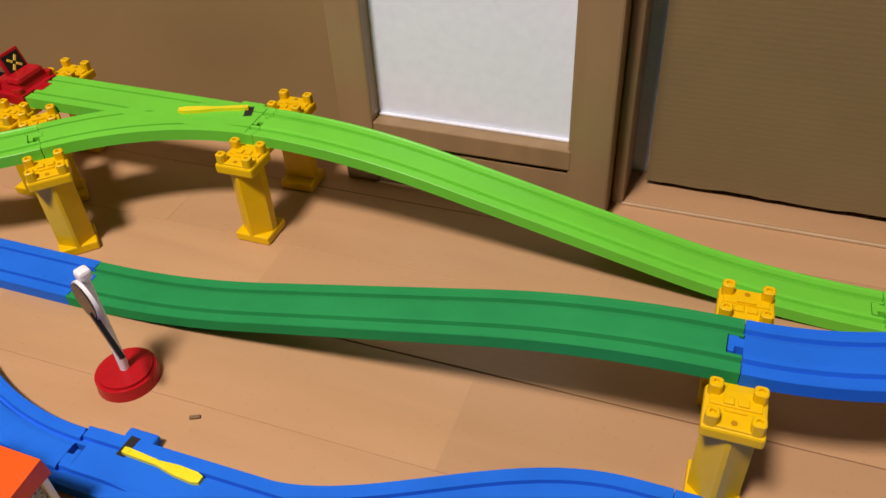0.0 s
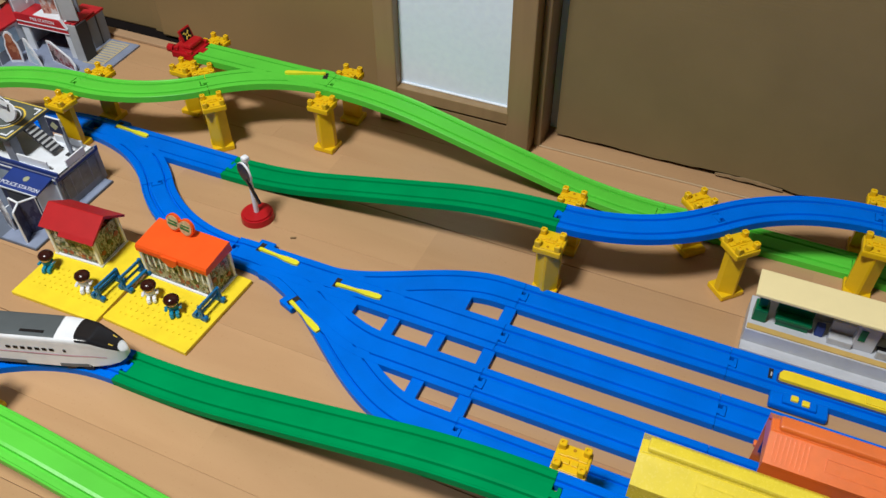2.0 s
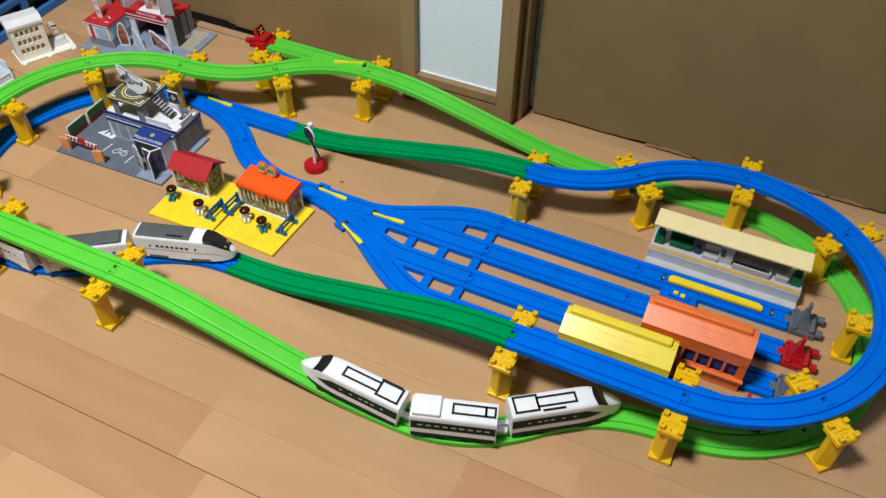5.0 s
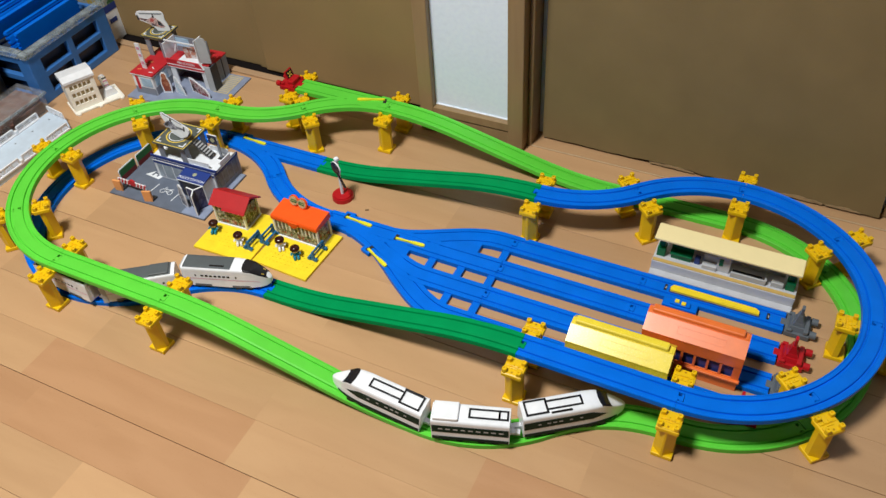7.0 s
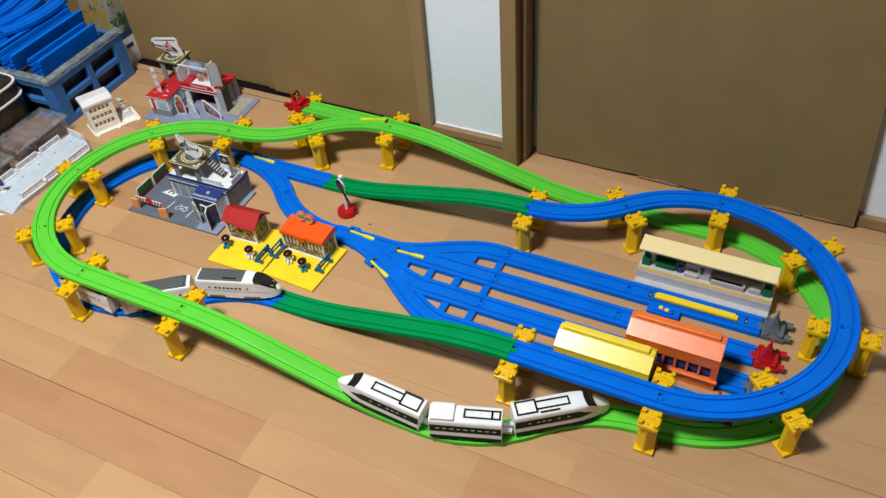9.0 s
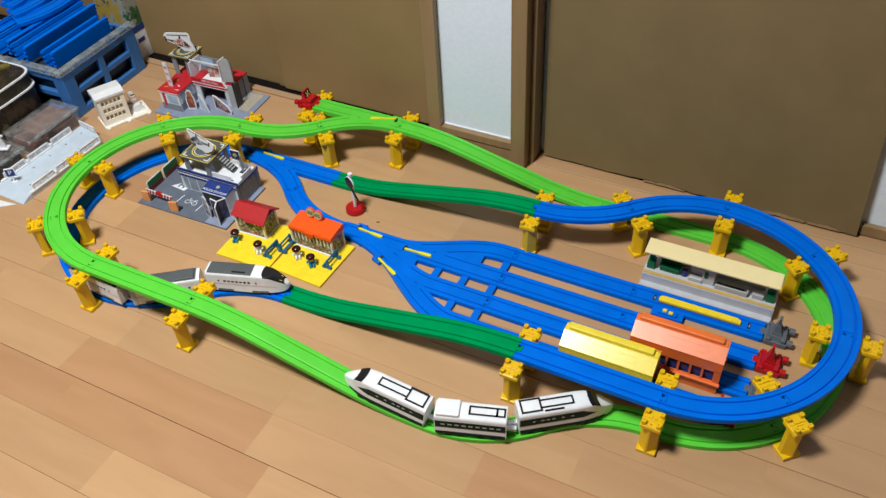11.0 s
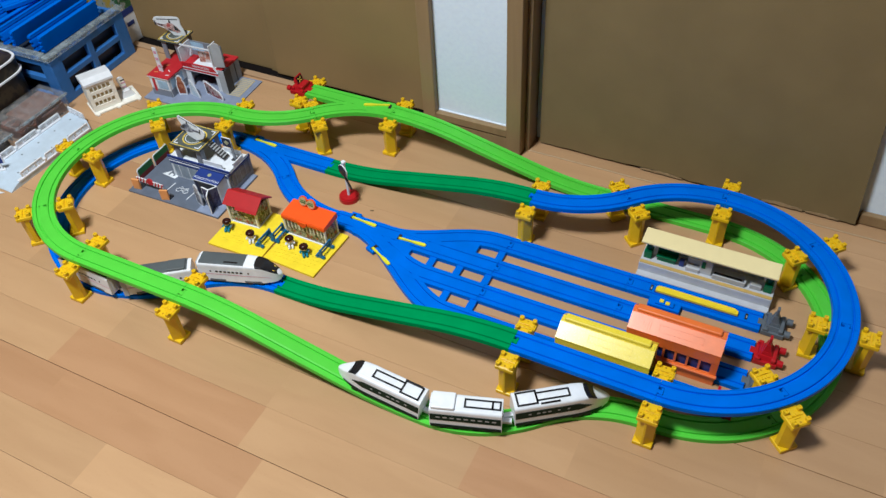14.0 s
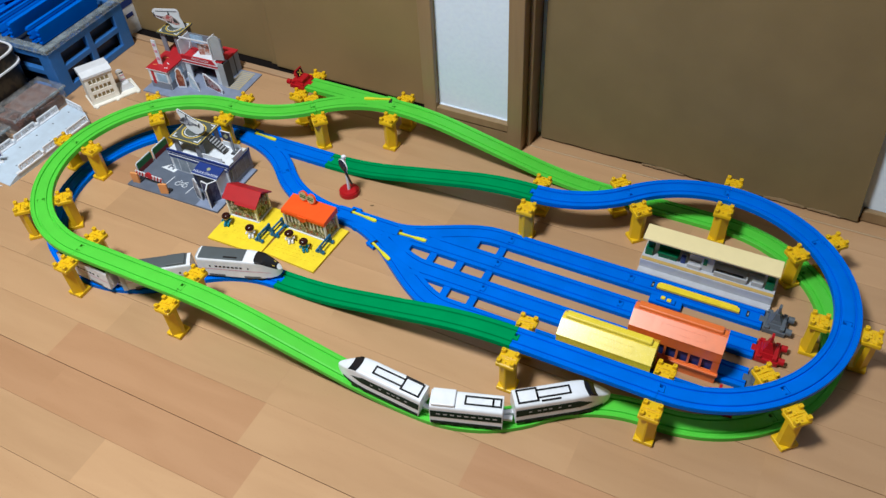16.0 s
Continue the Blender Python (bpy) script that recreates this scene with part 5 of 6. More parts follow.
board(mast, "mast_foot", (0.012, 0.010, 0.0016), (0.082, 0.045, 0.0518), BOARDDARK)
board(mast, "mast_sign", (0.021, 0.0020, 0.021), (0.073, 0.045, 0.0905), BOARDWHITE)
board(mast, "mast_face", (0.0196, 0.0026, 0.0196), (0.073, 0.045, 0.0905), DARKNAVY, "dark navy sign face")
board(mast, "mast_badge", (0.008, 0.0008, 0.008), (0.073, 0.0434, 0.0905), CREST, ry=45)
helicopter(POLICE_HELI, pose(-0.012, 0.317, 0.0882, -10, 0, -15) @ Matrix.Diagonal((1.04, 1, 0.74, 1)), HELIGREY, "flat printed grey toy helicopter standing on the landing pad", -1)
cutout("board_figure", "flat printed board figure beside the kiosk", "board figure", FIGURE, m0 @ pose(0.054, -0.047, 0.003, 0, 0, -20) @ Matrix.Diagonal((1.3, 1, 1.42, 1)), BOARDWHITE, FIGURE_ART, HELIGREY)
for yy in (-0.012, 0.036):
    fence = solo("board_fence", prism([(-0.022, 0), (0.022, 0), (0.022, 0.022), (0.019, 0.026), (-0.019, 0.026), (-0.022, 0.022)], -0.001, 0.001), BOARDWHITE, "board fence printed with a green hedge and brick", "fence", "board fences", m0 @ pose(-0.104, yy, 0.003, 0, 0, 90) @ STAND)
    for zz in (-1, 1):
        part("hedge", box((0.041, 0.0136, 0.0006), (0, 0.0175, zz * 0.0012)), BOARDGREEN, fence)
        part("bricks", box((0.041, 0.0100, 0.0006), (0, 0.0055, zz * 0.0012)), BOARDBRICK, fence)
barrier = thing("toy_barrier", "red and white striped board barrier between orange blocks", "barrier", m=m0 @ pose(-0.068, -0.054, 0.003, 0, 0, -2))
arm = part("bar", box((0.066, 0.002, 0.010), (0.003, 0.009, 0.016)), BOARDWHITE, barrier)
for i in range(9):
    part("stripe", box((0.0036, 0.0026, 0.0099), (-0.027 + 0.0075 * i, 0.009, 0.016), ry=24), BOARDRED, arm)
part("centre_plate", cyl(0.0072, 0.0034, (0.004, 0.009, 0.018), 18, rx=90), BOARDRED, barrier)
for bx, by, turn in ((-0.024, -0.001, 8), (0.049, -0.004, 20)):
    part("block", box((0.016, 0.004, 0.023), (bx, by, 0.0115), rz=turn), BOARDORANGE, barrier)
    part("foot", box((0.009, 0.012, 0.004), (bx + 0.004, by + 0.007, 0.002)), BOARDDARK, barrier)

# ---- fire station of printed boards ----
FM = pose(-0.217, 0.565, 0, 0, 0, 3)
fire = thing("toy_fire_station", "red and white board-built toy fire station on a grey base", "toy building", m=FM)
fbase = board(fire, "base", (0.220, 0.143, 0.003), (0.020, -0.0165, 0.0015), PAVING, "printed paving base")
board(fbase, "grating", (0.035, 0.066, 0.0006), (0.098, 0.017, 0.0033), TAN)
for i in range(10):
    board(fbase, "grating_bar", (0.029, 0.0016, 0.0005), (0.098, -0.012 + 0.0064 * i, 0.0037), PAVING)
wing = board(fire, "wing_front", (0.052, 0.002, 0.046), (-0.051, -0.066, 0.026), BOARDWHITE, "pale wing wall with a window")
board(wing, "wing_window", (0.026, 0.0008, 0.020), (-0.043, -0.0674, 0.032), WINDOWBLUE)
board(wing, "red_panel", (0.007, 0.0008, 0.032), (-0.066, -0.0674, 0.029), BOARDRED)
board(wing, "grey_plinth", (0.052, 0.0008, 0.016), (-0.051, -0.0673, 0.011), BOARDGREY)
side = board(fire, "wing_side", (0.002, 0.110, 0.046), (-0.026, -0.010, 0.026), BOARDWHITE)
board(side, "side_window", (0.0008, 0.040, 0.022), (-0.0246, -0.040, 0.033), WINDOWBLUE)
board(side, "grey_plinth", (0.0008, 0.054, 0.018), (-0.0247, -0.038, 0.012), BOARDGREY)
board(fire, "wing_side", (0.002, 0.110, 0.046), (-0.076, -0.010, 0.026), BOARDGREY)
wroof = board(fire, "wing_roof", (0.056, 0.118, 0.003), (-0.051, -0.010, 0.0505), BOARDRED, "red wing roof with pale prints")
board(wroof, "roof_edge", (0.0562, 0.0006, 0.0014), (-0.051, -0.0693, 0.0495), BOARDWHITE)
for xx, yy, rz in ((-0.066, -0.052, 20), (-0.040, -0.040, -30), (-0.058, -0.022, 30), (-0.034, -0.056, 10), (-0.068, -0.030, -20)):
    board(wroof, "roof_print", (0.009, 0.0020, 0.0006), (xx, yy, 0.0522), BOARDORANGE if rz > 15 else BOARDWHITE, rz=rz)
main = board(fire, "band", (0.102, 0.003, 0.019), (0.026, -0.011, 0.0530), BOARDRED, "red name band")
letters("FIRE STATION", 0.0070, BOARDWHITE, main, pose(0.026, -0.0127, 0.0575, 90, 0, 0))
board(main, "band_line", (0.102, 0.0008, 0.0014), (0.026, -0.0129, 0.0508), BOARDWHITE)
board(main, "band_line", (0.102, 0.0008, 0.0010), (0.026, -0.0129, 0.0440), BOARDWHITE)
for xx in (-0.014, 0.066):
    board(fire, "gate_post", (0.013, 0.003, 0.045), (xx, -0.0095, 0.0255), BOARDWHITE)
board(fire, "garage_back", (0.100, 0.002, 0.046), (0.026, 0.040, 0.026), BOARDDARK, "dark garage back wall")
board(fire, "garage_roof", (0.100, 0.050, 0.002), (0.026, 0.016, 0.0555), BOARDRED)
board(fire, "annex_roof", (0.038, 0.042, 0.003), (0.056, 0.040, 0.0505), BOARDRED)
board(fire, "annex_wall", (0.002, 0.036, 0.046), (0.074, 0.040, 0.026), BOARDGREY)
board(fire, "annex_wall", (0.012, 0.002, 0.046), (0.068, 0.020, 0.026), BOARDWHITE)
tower = part("tower_wall", prism([(-0.012, 0), (0.012, 0), (0.012, 0.046), (0.009, 0.056), (0.003, 0.059), (-0.006, 0.057), (-0.012, 0.048)], -0.001, 0.001, pose(0.072, -0.002, 0.062, 0, 0, 14) @ STAND), LIGHTGREY, fire, "tall pale grey tower wall with a rounded top")
board(fire, "tower_side", (0.002, 0.024, 0.054), (0.056, 0.007, 0.084), BOARDWHITE)
board(fire, "tower_foot", (0.016, 0.002, 0.058), (0.080, -0.0135, 0.032), LIGHTGREY)
board(fire, "tower_foot_side", (0.002, 0.022, 0.058), (0.088, -0.003, 0.032), BOARDDARK)
board(fire, "gutter", (0.003, 0.003, 0.016), (0.069, -0.0150, 0.061), BOARDWHITE, ry=-30)
upper = board(fire, "upper_wall", (0.084, 0.002, 0.036), (0.018, 0.030, 0.075), BOARDGREY, "grey upper wall with printed window")
board(upper, "upper_window", (0.034, 0.0008, 0.020), (-0.004, 0.0286, 0.080), WINDOWBLUE)
board(upper, "upper_print", (0.048, 0.002, 0.026), (0.036, 0.013, 0.071), FIREPRINT, rz=12)
board(upper, "upper_floor", (0.060, 0.030, 0.001), (0.030, 0.006, 0.0572), BOARDWHITE)
board(upper, "upper_rail", (0.088, 0.002, 0.003), (0.018, 0.000, 0.0985), BOARDWHITE)
board(upper, "upper_side", (0.002, 0.040, 0.038), (-0.024, 0.010, 0.076), BOARDWHITE)
board(upper, "upper_arm", (0.003, 0.002, 0.026), (-0.001, 0.002, 0.086), BOARDWHITE, ry=24)
sign_board = board(fire, "hose_sign", (0.011, 0.002, 0.060), (-0.056, -0.046, 0.081), BOARDWHITE, "tall white sign board")
for zz in (0.066, 0.084, 0.100):
    board(sign_board, "sign_bars", (0.007, 0.0008, 0.006), (-0.056, -0.0474, zz), PINK)
helipad(fire, -0.055, 0.025, 0.1000, 0.056, 0.056, 0.048)
helicopter(HELI, pose(-0.263, 0.590, 0.1017, 0, 0, 19) @ Matrix.Diagonal((0.86, 1, 0.96, 1)), HELIRED, "flat printed red toy helicopter standing on the landing pad")
cutout("board_figure", "flat printed board figure in front of the fire station", "board figure", FIGURE, FM @ pose(-0.010, -0.049, 0.003, 0, 0, 20) @ Matrix.Diagonal((1.35, 1, 1.42, 1)), BOARDWHITE, FIGURE_ART, FIGUREPRINT)
truck = [(-0.024, 0), (0.024, 0), (0.025, 0.008), (0.018, 0.018), (0.002, 0.024), (-0.016, 0.031), (-0.025, 0.030)]
cutout("board_truck", "flat printed red fire engine board", "board vehicle", truck, FM @ pose(0.064, -0.034, 0.003, 0, 0, -14) @ Matrix.Diagonal((1.15, 1, 1.1, 1)), BOARDWHITE, [(x * 0.86, 0.002 + y * 0.82) for x, y in truck], TRUCKPRINT)
slide = [(-0.016, 0), (0.016, 0), (0.008, 0.022), (-0.004, 0.040), (-0.010, 0.040), (-0.012, 0.020)]
cutout("board_hose", "flat printed pale blue water jet board", "board shape", slide, FM @ pose(0.020, -0.045, 0.003, 0, 0, -12), BOARDWHITE, [(x * 0.8, 0.002 + y * 0.85) for x, y in slide], WATERPRINT)

# ---- white block of flats on its base ----
WM = pose(-0.3585, 0.4375, 0, 0, 0, 62.5) @ Matrix.Diagonal((0.93, 1, 0.86, 1))
flats = thing("toy_flats", "ivory plastic toy block of flats on a thin base", "toy building", m=WM)
part("base", box((0.114, 0.060, 0.005), (0, 0, 0.0025), bev=0.001), IVORY, flats)
for xx in (-0.050, 0.000, 0.050):
    part("base_tab", box((0.008, 0.006, 0.005), (xx, -0.032, 0.0025), bev=0.001), IVORY, flats)
bw, x_mid, z0, z1 = 0.064, -0.022, 0.005, 0.080


def pierced(xs, zs, y0, y1):
    """A wall with a hole in every second cell, both ways."""
    bm = bmesh.new()
    grid = [[[bm.verts.new((x, y, z)) for z in zs] for x in xs] for y in (y0, y1)]
    solid = lambda i, j: 0 <= i < len(xs) - 1 and 0 <= j < len(zs) - 1 and not (i % 2 and j % 2)
    for i in range(len(xs) - 1):
        for j in range(len(zs) - 1):
            if not solid(i, j):
                continue
            for g in grid:
                bm.faces.new((g[i][j], g[i + 1][j], g[i + 1][j + 1], g[i][j + 1]))
            for (di, dj), (p, q) in (((-1, 0), ((i, j), (i, j + 1))), ((1, 0), ((i + 1, j), (i + 1, j + 1))), ((0, -1), ((i, j), (i + 1, j))), ((0, 1), ((i, j + 1), (i + 1, j + 1)))):
                if not solid(i + di, j + dj):
                    bm.faces.new((grid[0][p[0]][p[1]], grid[0][q[0]][q[1]], grid[1][q[0]][q[1]], grid[1][p[0]][p[1]]))
    bmesh.ops.recalc_face_normals(bm, faces=bm.faces)
    return bm


xs = [x_mid - bw / 2]
for c in range(5):
    xs += [x_mid - bw / 2 + 0.0078 + 0.0099 * c, x_mid - bw / 2 + 0.0078 + 0.0099 * c + 0.0072]
zs = [z0]
for r in range(3):
    zs += [0.019 + 0.0205 * r, 0.019 + 0.0205 * r + 0.0122]
part("front_wall", pierced(xs + [x_mid + bw / 2], zs + [z1], -0.0215, -0.0185), IVORY, flats, "ivory front wall with window openings")
# solid block; the shade inside the rooms is put into its tan
part("body", box((bw - 0.004, 0.030, 0.074), (x_mid, -0.0025, 0.042)), BOARDTAN, flats, "block painted for the dim inside behind the windows")
for s in (-1, 1):
    part("side_wall", box((0.003, 0.040, 0.076), (x_mid + s * (bw / 2 - 0.001), -0.001, 0.043)), IVORY, flats)
part("roof", prism([(-0.024, 0.080), (0.020, 0.080), (0.020, 0.092), (-0.012, 0.096), (-0.024, 0.086)], x_mid - bw / 2 - 0.003, x_mid + bw / 2 + 0.003, Matrix(((0, 0, 1, 0), (1, 0, 0, 0), (0, 1, 0, 0), (0, 0, 0, 1)))), WHITE, flats, "white overhanging roof")
part("gate_ramp", prism([(-0.016, 0), (0.016, 0), (0.008, 0.018), (-0.008, 0.018)], -0.006, 0.006, pose(0.034, -0.006, 0.005) @ STAND), WHITE, flats)
gate = part("gate_sign", prism([(-0.0065, 0), (0.0065, 0)] + [(0.0078 * math.cos(radians(a)), 0.036 + 0.0078 * math.sin(radians(a))) for a in range(-20, 201, 20)], -0.0018, 0.0018, pose(0.034, 0.006, 0.012, 0, -6, 0) @ STAND), WHITE, flats, "rounded white sign")
part("sign_recess", prism([(-0.0045, 0.006), (0.0045, 0.006)] + [(0.0056 * math.cos(radians(a)), 0.036 + 0.0056 * math.sin(radians(a))) for a in range(-20, 201, 20)], 0.0019, 0.0022, pose(0.034, 0.006, 0.012, 0, -6, 0) @ STAND), IVORY, gate)
for zz, mat in ((0.046, BOARDDARK), (0.038, PINK), (0.026, PINK)):
    part("sign_bars", box((0.010, 0.0008, 0.0035), (0.034, 0.0040, zz)), mat, gate)

# ---- blue storage crate full of spare track ----
crate = thing("storage_crate", "blue plastic lattice crate with a clear rim, full of track", "crate", m=Matrix.Translation((-0.449, 0.386, 0)) @ pose(0, 0, 0, 0, 0, 1.6) @ Matrix.Translation((0.449, -0.386, 0)))
cx0, cx1, cy0, cy1, ch = -0.78, -0.449, 0.386, 0.617, 0.108


def lattice(parent, along, a0, a1, fixed):
    """One lattice side with two by two openings."""
    mid = (a0 + a1) / 2
    def rail(c, length, z, h):
        size, at = ((0.012, length, h), (fixed, c, z)) if along == "y" else ((length, 0.012, h), (c, fixed, z))
        return box(size, at, bev=0.0015)
    for z, h in ((0.008, 0.016), (0.056, 0.013), (0.100, 0.016)):
        part("rail", rail(mid, a1 - a0, z, h), CRATEBLUE, parent)
    for c, wd in ((a0 + 0.016, 0.032), (mid, 0.016), (a1 - 0.016, 0.032)):
        size, at = ((0.0125, wd, ch), (fixed, c, ch / 2)) if along == "y" else ((wd, 0.0125, ch), (c, fixed, ch / 2))
        part("upright", box(size, at, bev=0.0015), CRATEBLUE, parent)


lattice(crate, "y", cy0, cy1, cx1 - 0.006)
lattice(crate, "x", cx0, cx1, cy0 + 0.006)
part("back_side", box((cx1 - cx0, 0.008, ch), ((cx0 + cx1) / 2, cy1 - 0.004, ch / 2)), CRATEBLUE, crate)
part("far_side", box((0.008, cy1 - cy0, ch), (cx0 + 0.004, (cy0 + cy1) / 2, ch / 2)), CRATEBLUE, crate)
part("bottom", box((cx1 - cx0 - 0.02, cy1 - cy0 - 0.02, 0.006), ((cx0 + cx1) / 2, (cy0 + cy1) / 2, 0.004)), CRATEBLUE, crate)
# added block whose dark colour stands for the dim inside behind the lattice
part("inside_block", box((cx1 - cx0 - 0.04, cy1 - cy0 - 0.03, 0.095), ((cx0 + cx1) / 2, (cy0 + cy1) / 2, 0.055)), INSIDESHADE, crate, "added dark blue-grey block painted for the shaded inside")
rim = bmesh.new()
add_box(rim, (0.018, cy1 - cy0 + 0.012, 0.014), (cx1 - 0.004, (cy0 + cy1) / 2, ch + 0.007), bev=0.003)
add_box(rim, (cx1 - cx0 - 0.016, 0.018, 0.014), ((cx0 + cx1) / 2 - 0.008, cy0 + 0.004, ch + 0.007), bev=0.003)
part("rim", rim, CLEARRIM, crate, "cloudy clear rim")


def spare(x, y, z, roll, yaw, length=LEN):
    """A loose track piece lying on its side."""
    bm = bmesh.new()
    swept(bm, straight((-length / 2, 0, 0), 0, length), FULL)
    for e in (-1, 1):
        for u in (-0.015, -0.005, 0.005, 0.015):
            add_box(bm, (0.004, 0.004, 0.007), (e * (length / 2 + 0.001), u, -0.0045))
    bmesh.ops.recalc_face_normals(bm, faces=bm.faces)
    solo("spare_track", bm, BLUE, "loose blue plastic track piece stored in the crate", "track", "spare track in the crate", pose(x, y, z, 0, 0, yaw) @ pose(0, 0, 0, roll, 0, 0))


for x, y, z, roll, yaw, length in ((-0.500, 0.502, 0.124, -83, 91, 0.170), (-0.514, 0.499, 0.124, 83, 91, 0.170), (-0.556, 0.503, 0.138, -78, 91, LEN), (-0.574, 0.498, 0.140, 80, 91, LEN),
        (-0.600, 0.502, 0.146, -74, 90, LEN), (-0.618, 0.494, 0.148, 76, 89, LEN), (-0.650, 0.492, 0.150, -70, 90, LEN), (-0.670, 0.488, 0.148, 68, 91, LEN)):
    spare(x, y, z, roll, yaw, length)
for i in range(4):
    spare(-0.715 + 0.008 * i, 0.480 + 0.006 * i, 0.118 + 0.0095 * i, 6, 82 + 7 * i)
for i in range(4):
    bm = bmesh.new()
    swept(bm, arc((0, 0, 0), 0.0, 45), FULL)
    bmesh.ops.recalc_face_normals(bm, faces=bm.faces)
    solo("spare_track", bm, BLUE, "loose blue curved track piece stored on the crate", "track", "spare track in the crate", pose(-0.62 - 0.022 * i, 0.45 + 0.012 * i, 0.178 + 0.0092 * i, 4, 3, 64 + 14 * i))

# ---- printed box by the wall ----
pbox = thing("printed_box", "printed toy box with a pale lower band by the wall", "box")
part("box_body", box((0.10, 0.05, 0.30), (-0.535, 0.664, 0.150), bev=0.002), BOARDWHITE, pbox)
part("picture", box((0.1006, 0.0506, 0.215), (-0.535, 0.664, 0.193)), BOXPRINT, pbox, "green and coloured printed picture, darkened for the shade it stands in")
part("dark_band", box((0.1010, 0.0510, 0.016), (-0.535, 0.664, 0.080)), NAVY, pbox, "dark blue band")
part("text_bars", box((0.0012, 0.022, 0.010), (-0.4848, 0.656, 0.050)), NAVY, pbox)

# ---- pale road bridge piece ----
RM = pose(-0.372, 0.240, 0, 0, 0, 88)
bridge = thing("toy_road_deck", "pale blue and white plastic toy road deck with rails", "toy road", m=RM)
part("deck", prism([(-0.100, -0.046), (0.092, -0.046), (0.110, -0.014), (0.117, 0.044), (-0.100, 0.044)], 0.0, 0.010), PALEBLUE, bridge)
part("ramp", prism([(-0.124, 0.0), (-0.100, 0.0), (-0.100, 0.010), (-0.106, 0.0095), (-0.124, 0.0015)], -0.044, 0.046, STAND), PALEBLUE, bridge, "sloping ramp at the end of the deck")


def rail_run(parent, x0, y0, x1, y1, z=0.010):
    """A low fence of three bars and four posts from one point to another."""
    n, a = math.dist((x0, y0), (x1, y1)), math.degrees(math.atan2(y1 - y0, x1 - x0))
    at = lambda d, h: ((x0 + x1) / 2 + d * math.cos(radians(a)), (y0 + y1) / 2 + d * math.sin(radians(a)), z + h)
    run = part("rail", box((n, 0.0028, 0.0030), at(0, 0.0150), a, bev=0.0005), WHITE, parent)
    for h in (0.0045, 0.0080, 0.0115):
        part("rail_bar", box((n, 0.0018, 0.0013), at(0, h), a), WHITE, run)
    for i in range(4):
        part("rail_post", box((0.0024, 0.0026, 0.0150), at(n * (i / 3 - 0.5), 0.0075), a), WHITE, run)


for yy in (-0.044, 0.042):
    for x0 in (-0.088, -0.026, 0.036):
        rail_run(bridge, x0, yy, x0 + 0.052, yy)
    part("kerb", box((0.190, 0.007, 0.004), (-0.005, yy, 0.0115), bev=0.001), WHITE, bridge)
    for x0 in (-0.031, 0.031):
        part("kerb_block", box((0.006, 0.008, 0.010), (x0, yy, 0.0145), bev=0.001), WHITE, bridge)
rail_run(bridge, 0.109, -0.010, 0.115, 0.040)
for i in range(5):
    for yy in (-0.020, 0.020):
        part("hole", cyl(0.0018, 0.0006, (-0.080 + 0.044 * i, yy, 0.0102), 8), GREY, bridge)
psign = thing("parking_sign", "small white and navy parking sign on a post", "sign", m=pose(-0.392, 0.154, 0.010, 0, 0, 40))
part("foot", prism([(-0.007, -0.005), (0.007, -0.005), (0.004, 0.005), (-0.004, 0.005)], 0.0, 0.0025), WHITE, psign)
part("post", box((0.0035, 0.0035, 0.014), (0, 0, 0.009)), WHITE, psign)
plate = part("plate", box((0.020, 0.003, 0.020), (0, 0, 0.025), bev=0.001), WHITE, psign)
part("plate_face", box((0.016, 0.0006, 0.016), (0, -0.0018, 0.025)), NAVY, plate)
letters("P", 0.015, BOARDWHITE, plate, pose(0, -0.0022, 0.025, 90, 0, 0))
solo("paper_sheet", prism([(-0.344, 0.109), (-0.440, 0.100), (-0.450, 0.050), (-0.405, 0.066)], 0.0004, 0.0016), BOARDWHITE, "small white paper sheet on the floor", "paper")


# ---- clear boxes and a bag of toys ----
def clear_box(m, size, label, fill, full=0.70):
    ob = thing("clear_box", label, "storage box", "clear boxes", m)
    w, d, h = size
    t = 0.002
    part("bottom", box((w, d, t), (0, 0, t / 2)), CLEAR, ob)
    for s in (-1, 1):
        part("side", box((w, t, h - t), (0, s * (d / 2 - t / 2), t + (h - t) / 2)), CLEAR, ob)
        part("end", box((t, d - 2 * t, h - t), (s * (w / 2 - t / 2), 0, t + (h - t) / 2)), CLEAR, ob)
    part("lid", box((w + 0.006, d + 0.006, 0.004), (0, 0, h + 0.002), bev=0.001), CLEAR, ob)
    heap, pick = bmesh.new(), random.Random(7)
    add_box(heap, (w * 0.9, d * 0.88, h * full), (0, 0, t + h * full / 2), bev=0.004)
    for i in range(46):
        size = (pick.uniform(0.012, 0.040), pick.uniform(0.008, 0.020), pick.uniform(0.005, 0.010))
        add_box(heap, size, (pick.uniform(-0.36, 0.36) * w, pick.uniform(-0.34, 0.34) * d, h * full * pick.uniform(0.94, 1.22)), pick.uniform(0, 180), ry=pick.uniform(-18, 18))
    tagged(part("contents", heap, fill, ob, "packed toy parts"), kind="stuff")
    part("lid_edge", box((w + 0.008, 0.003, 0.006), (0, -d / 2 - 0.003, h), bev=0.001), CLEARRIM, ob)
    return ob


brown_box = clear_box(pose(-0.464, 0.307, 0, 0, 0, 90), (0.136, 0.074, 0.042), "clear plastic box of brown toys with a lid", BROWNTOY, 0.55)
part("tray", box((0.094, 0.064, 0.010), (0.012, 0.001, 0.0335), 1, bev=0.001), TRAYBROWN, brown_box, "flat reddish brown tray")
clear_box(pose(-0.470, 0.170, 0, 0, 0, 88), (0.110, 0.072, 0.036), "clear plastic box of mixed small toys", CLUTTER)
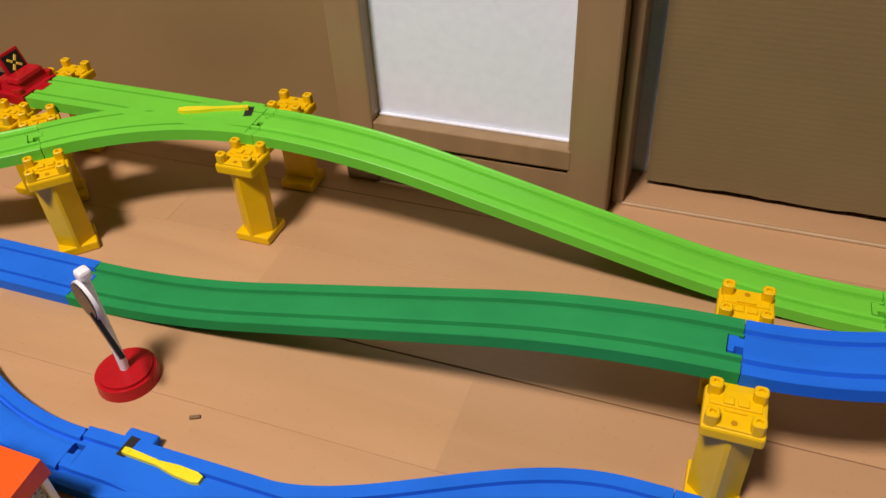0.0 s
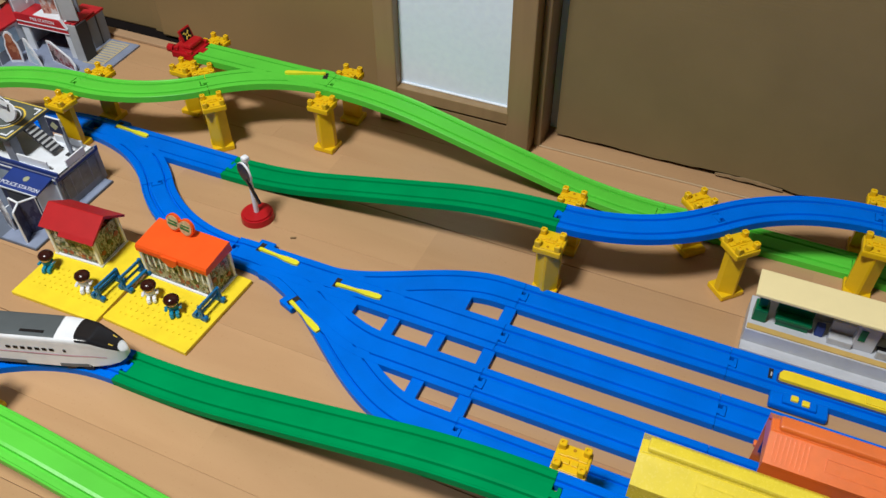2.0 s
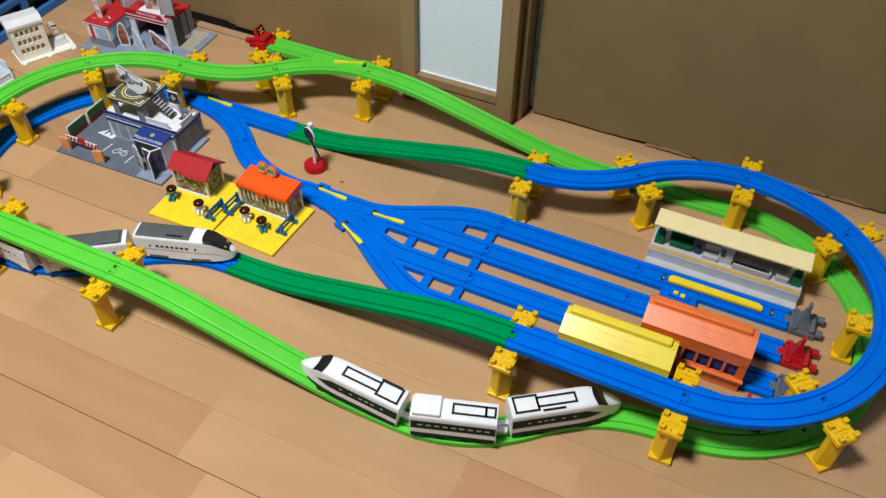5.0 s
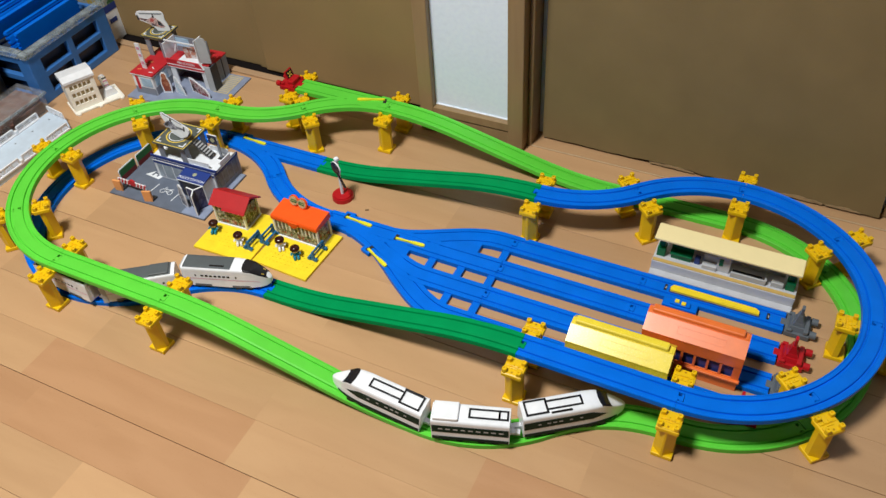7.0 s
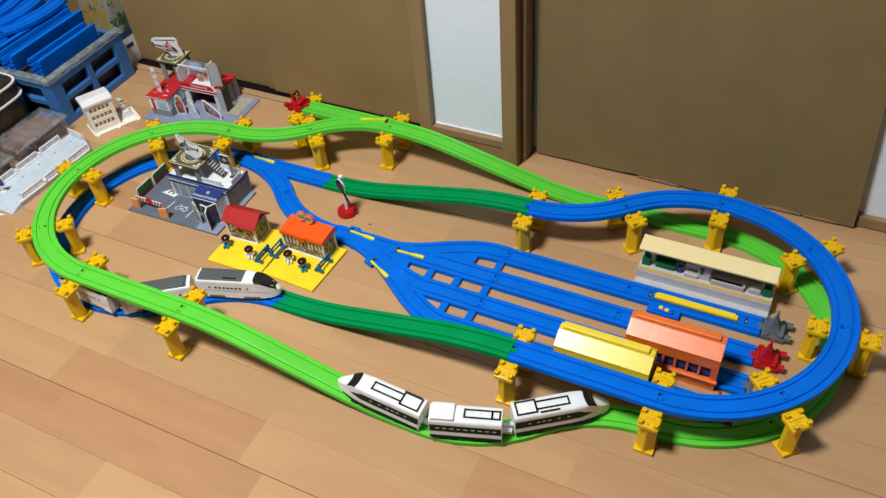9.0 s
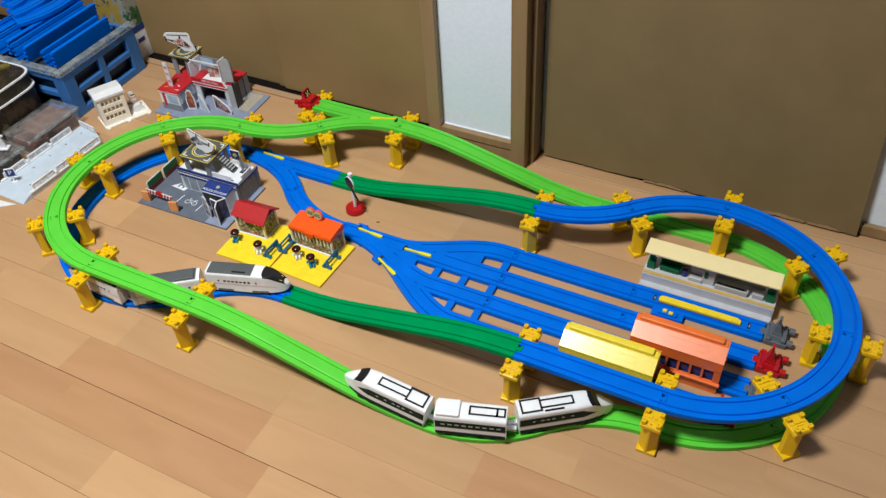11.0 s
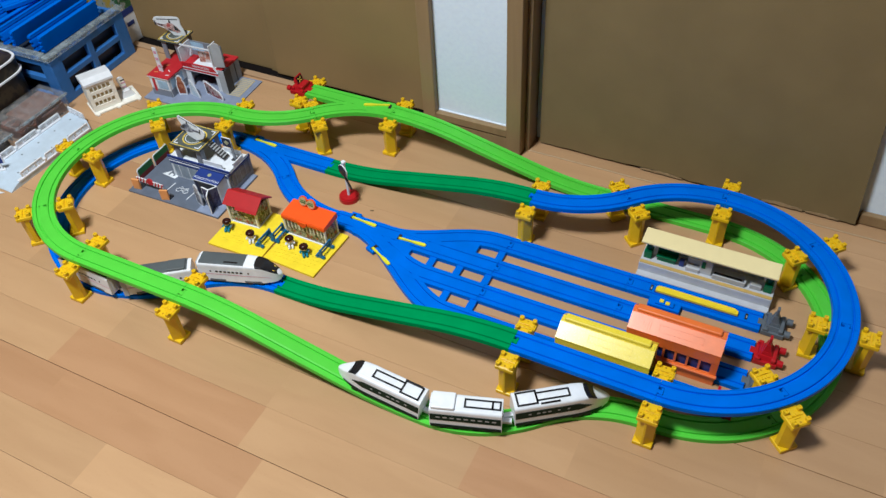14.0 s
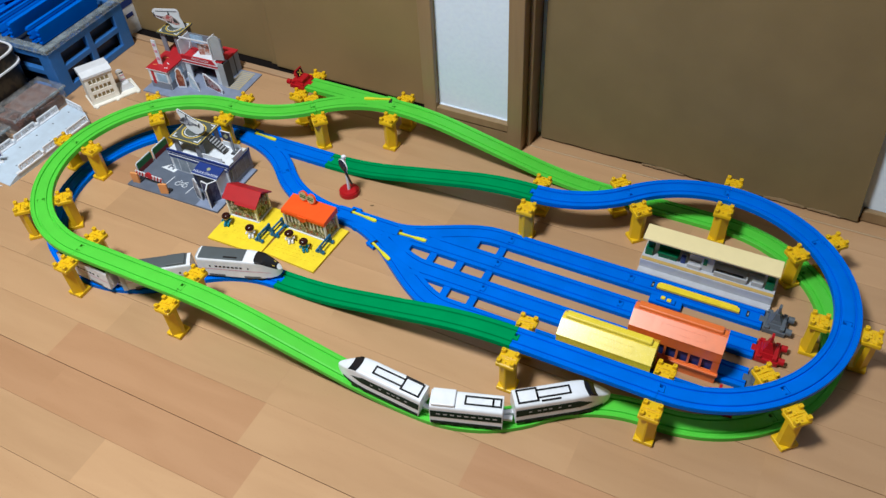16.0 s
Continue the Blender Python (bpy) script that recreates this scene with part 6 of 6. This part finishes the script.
stand = thing("toy_stand", "small white plastic toy stand on a clear box", "toy stand", m=pose(-0.462, 0.205, 0.040, 0, 0, 25))
part("base", box((0.022, 0.018, 0.003), (0, 0, 0.0015), bev=0.0008), WHITE, stand)
part("post", prism([(-0.006, 0), (0.006, 0), (0.003, 0.026), (-0.003, 0.026)], -0.002, 0.002, pose(0, 0, 0.003) @ STAND), WHITE, stand)
part("cross_arm", box((0.018, 0.005, 0.004), (0, 0, 0.031), bev=0.001), WHITE, stand)


def rounded(hx, hy, k=40, p=0.42):
    """A rounded rectangle as an outline."""
    out = []
    for i in range(k):
        c, n = math.cos(2 * PI * i / k), math.sin(2 * PI * i / k)
        out.append((math.copysign(hx * abs(c) ** p, c), math.copysign(hy * abs(n) ** p, n)))
    return out


bag = thing("toy_bucket", "dark clear tub of toys with pale rims", "tub", m=pose(-0.594, 0.302, 0, 0, 0, 2))
part("wall", prism(rounded(0.084, 0.070), 0.0, 0.122), CLUTTER, bag, "mixed dark toys behind clear plastic", smooth=True)
for z, grow in ((0.090, 0.004), (0.120, 0.0015)):
    rim_bm = bmesh.new()
    loops = [[rim_bm.verts.new((x, y, zz)) for x, y in rounded(0.084 + g, 0.070 + g)] for g, zz in ((-0.003, z), (grow, z), (grow, z + 0.003), (-0.003, z + 0.003))]
    for a, b in zip(loops, loops[1:] + loops[:1]):
        for i in range(40):
            rim_bm.faces.new((a[i], a[(i + 1) % 40], b[(i + 1) % 40], b[i]))
    part("rim", rim_bm, WHITE, bag, "pale rim", smooth=True)
for xx, yy, rz in ((-0.040, 0.010, 20), (0.030, -0.020, -35), (0.010, 0.035, 70)):
    part("toy_piece", box((0.060, 0.016, 0.010), (xx, yy, 0.126), rz, bev=0.003, ry=8), HEAPTOY, bag, "olive toy piece")

# ---- floor strips ----
import functools

STRIP, ROW0, BOARD = 0.0747, -0.1615, 0.34
first_joint = {0: 0.4225, 1: 0.420, -1: 0.4685, -2: 0.2435, 2: 0.864, 3: 0.422, 7: 0.50, 4: 0.232}
row_length = {0: 0.3745, 1: 0.319, -1: 0.374, -2: 0.374}
rosy = {(0, -1), (1, 1), (-1, -1), (-1, -2), (4, 1), (5, -2), (-3, 2)}
rng = random.Random(11)


@functools.lru_cache(None)
def strip_mesh(length, low_cut, high_cut, dark):
    """One floor board; its long edges are cut back a little where a seam shows."""
    bm = box((length, STRIP - low_cut - high_cut, 0.004), (0, (low_cut - high_cut) / 2, -0.002))
    top = [e for e in bm.edges if all(v.co.z > -0.001 for v in e.verts) and abs(e.verts[0].co.x - e.verts[1].co.x) > 0.1]
    bmesh.ops.bevel(bm, geom=top, offset=0.00025, segments=1, affect="EDGES")
    me = bpy.data.meshes.new("plank")
    bm.to_mesh(me)
    bm.free()
    me.materials.append(ROSYPLANK if dark else PLANK)
    return me


for row in range(-9, 12):
    length = row_length.get(row, BOARD)
    off = first_joint.get(row, rng.uniform(0, BOARD))
    y = ROW0 + STRIP * (row + 0.5)
    seam = 0.00045 if row % 4 in (0, 3) else 0.0002
    cuts = (seam, 0.00008) if row % 2 == 0 else (0.00008, seam)
    for k in range(-5, 7):
        x = off + length * (k + 0.5)
        if not -1.15 < x < 1.95:
            continue
        ob = new("plank", strip_mesh(length, *cuts, (row, k) in rosy))
        ob.parent = floor
        ob.location = (x, y, -0.00005 * ((row * 7 + k * 3) % 4))

# the strips further off, out to the walls, as one mesh
far_planks = bmesh.new()
for row in range(-40, 12):
    off = rng.uniform(0, BOARD)
    y = ROW0 + STRIP * (row + 0.5)
    if y < -3.48:
        continue
    for k in range(-8, 10):
        x = off + BOARD * (k + 0.5)
        near = -9 <= row < 12 and -1.15 - BOARD / 2 < x < 1.95 + BOARD / 2
        if near or not -2.0 < x < 2.8:
            continue
        add_box(far_planks, (BOARD, STRIP - (0.0012 if row % 4 == 0 else 0), 0.003), (x, y, -0.0022))
tagged(part("far_plank", far_planks, PLANK, floor), kind="stuff")
solo("wood_chip", box((0.0065, 0.0024, 0.0014), (0.353, 0.352, 0.0008), 25, bev=0.0004), KRAFTEDGE, "tiny brown wood chip lying on the floor", "wood chip")
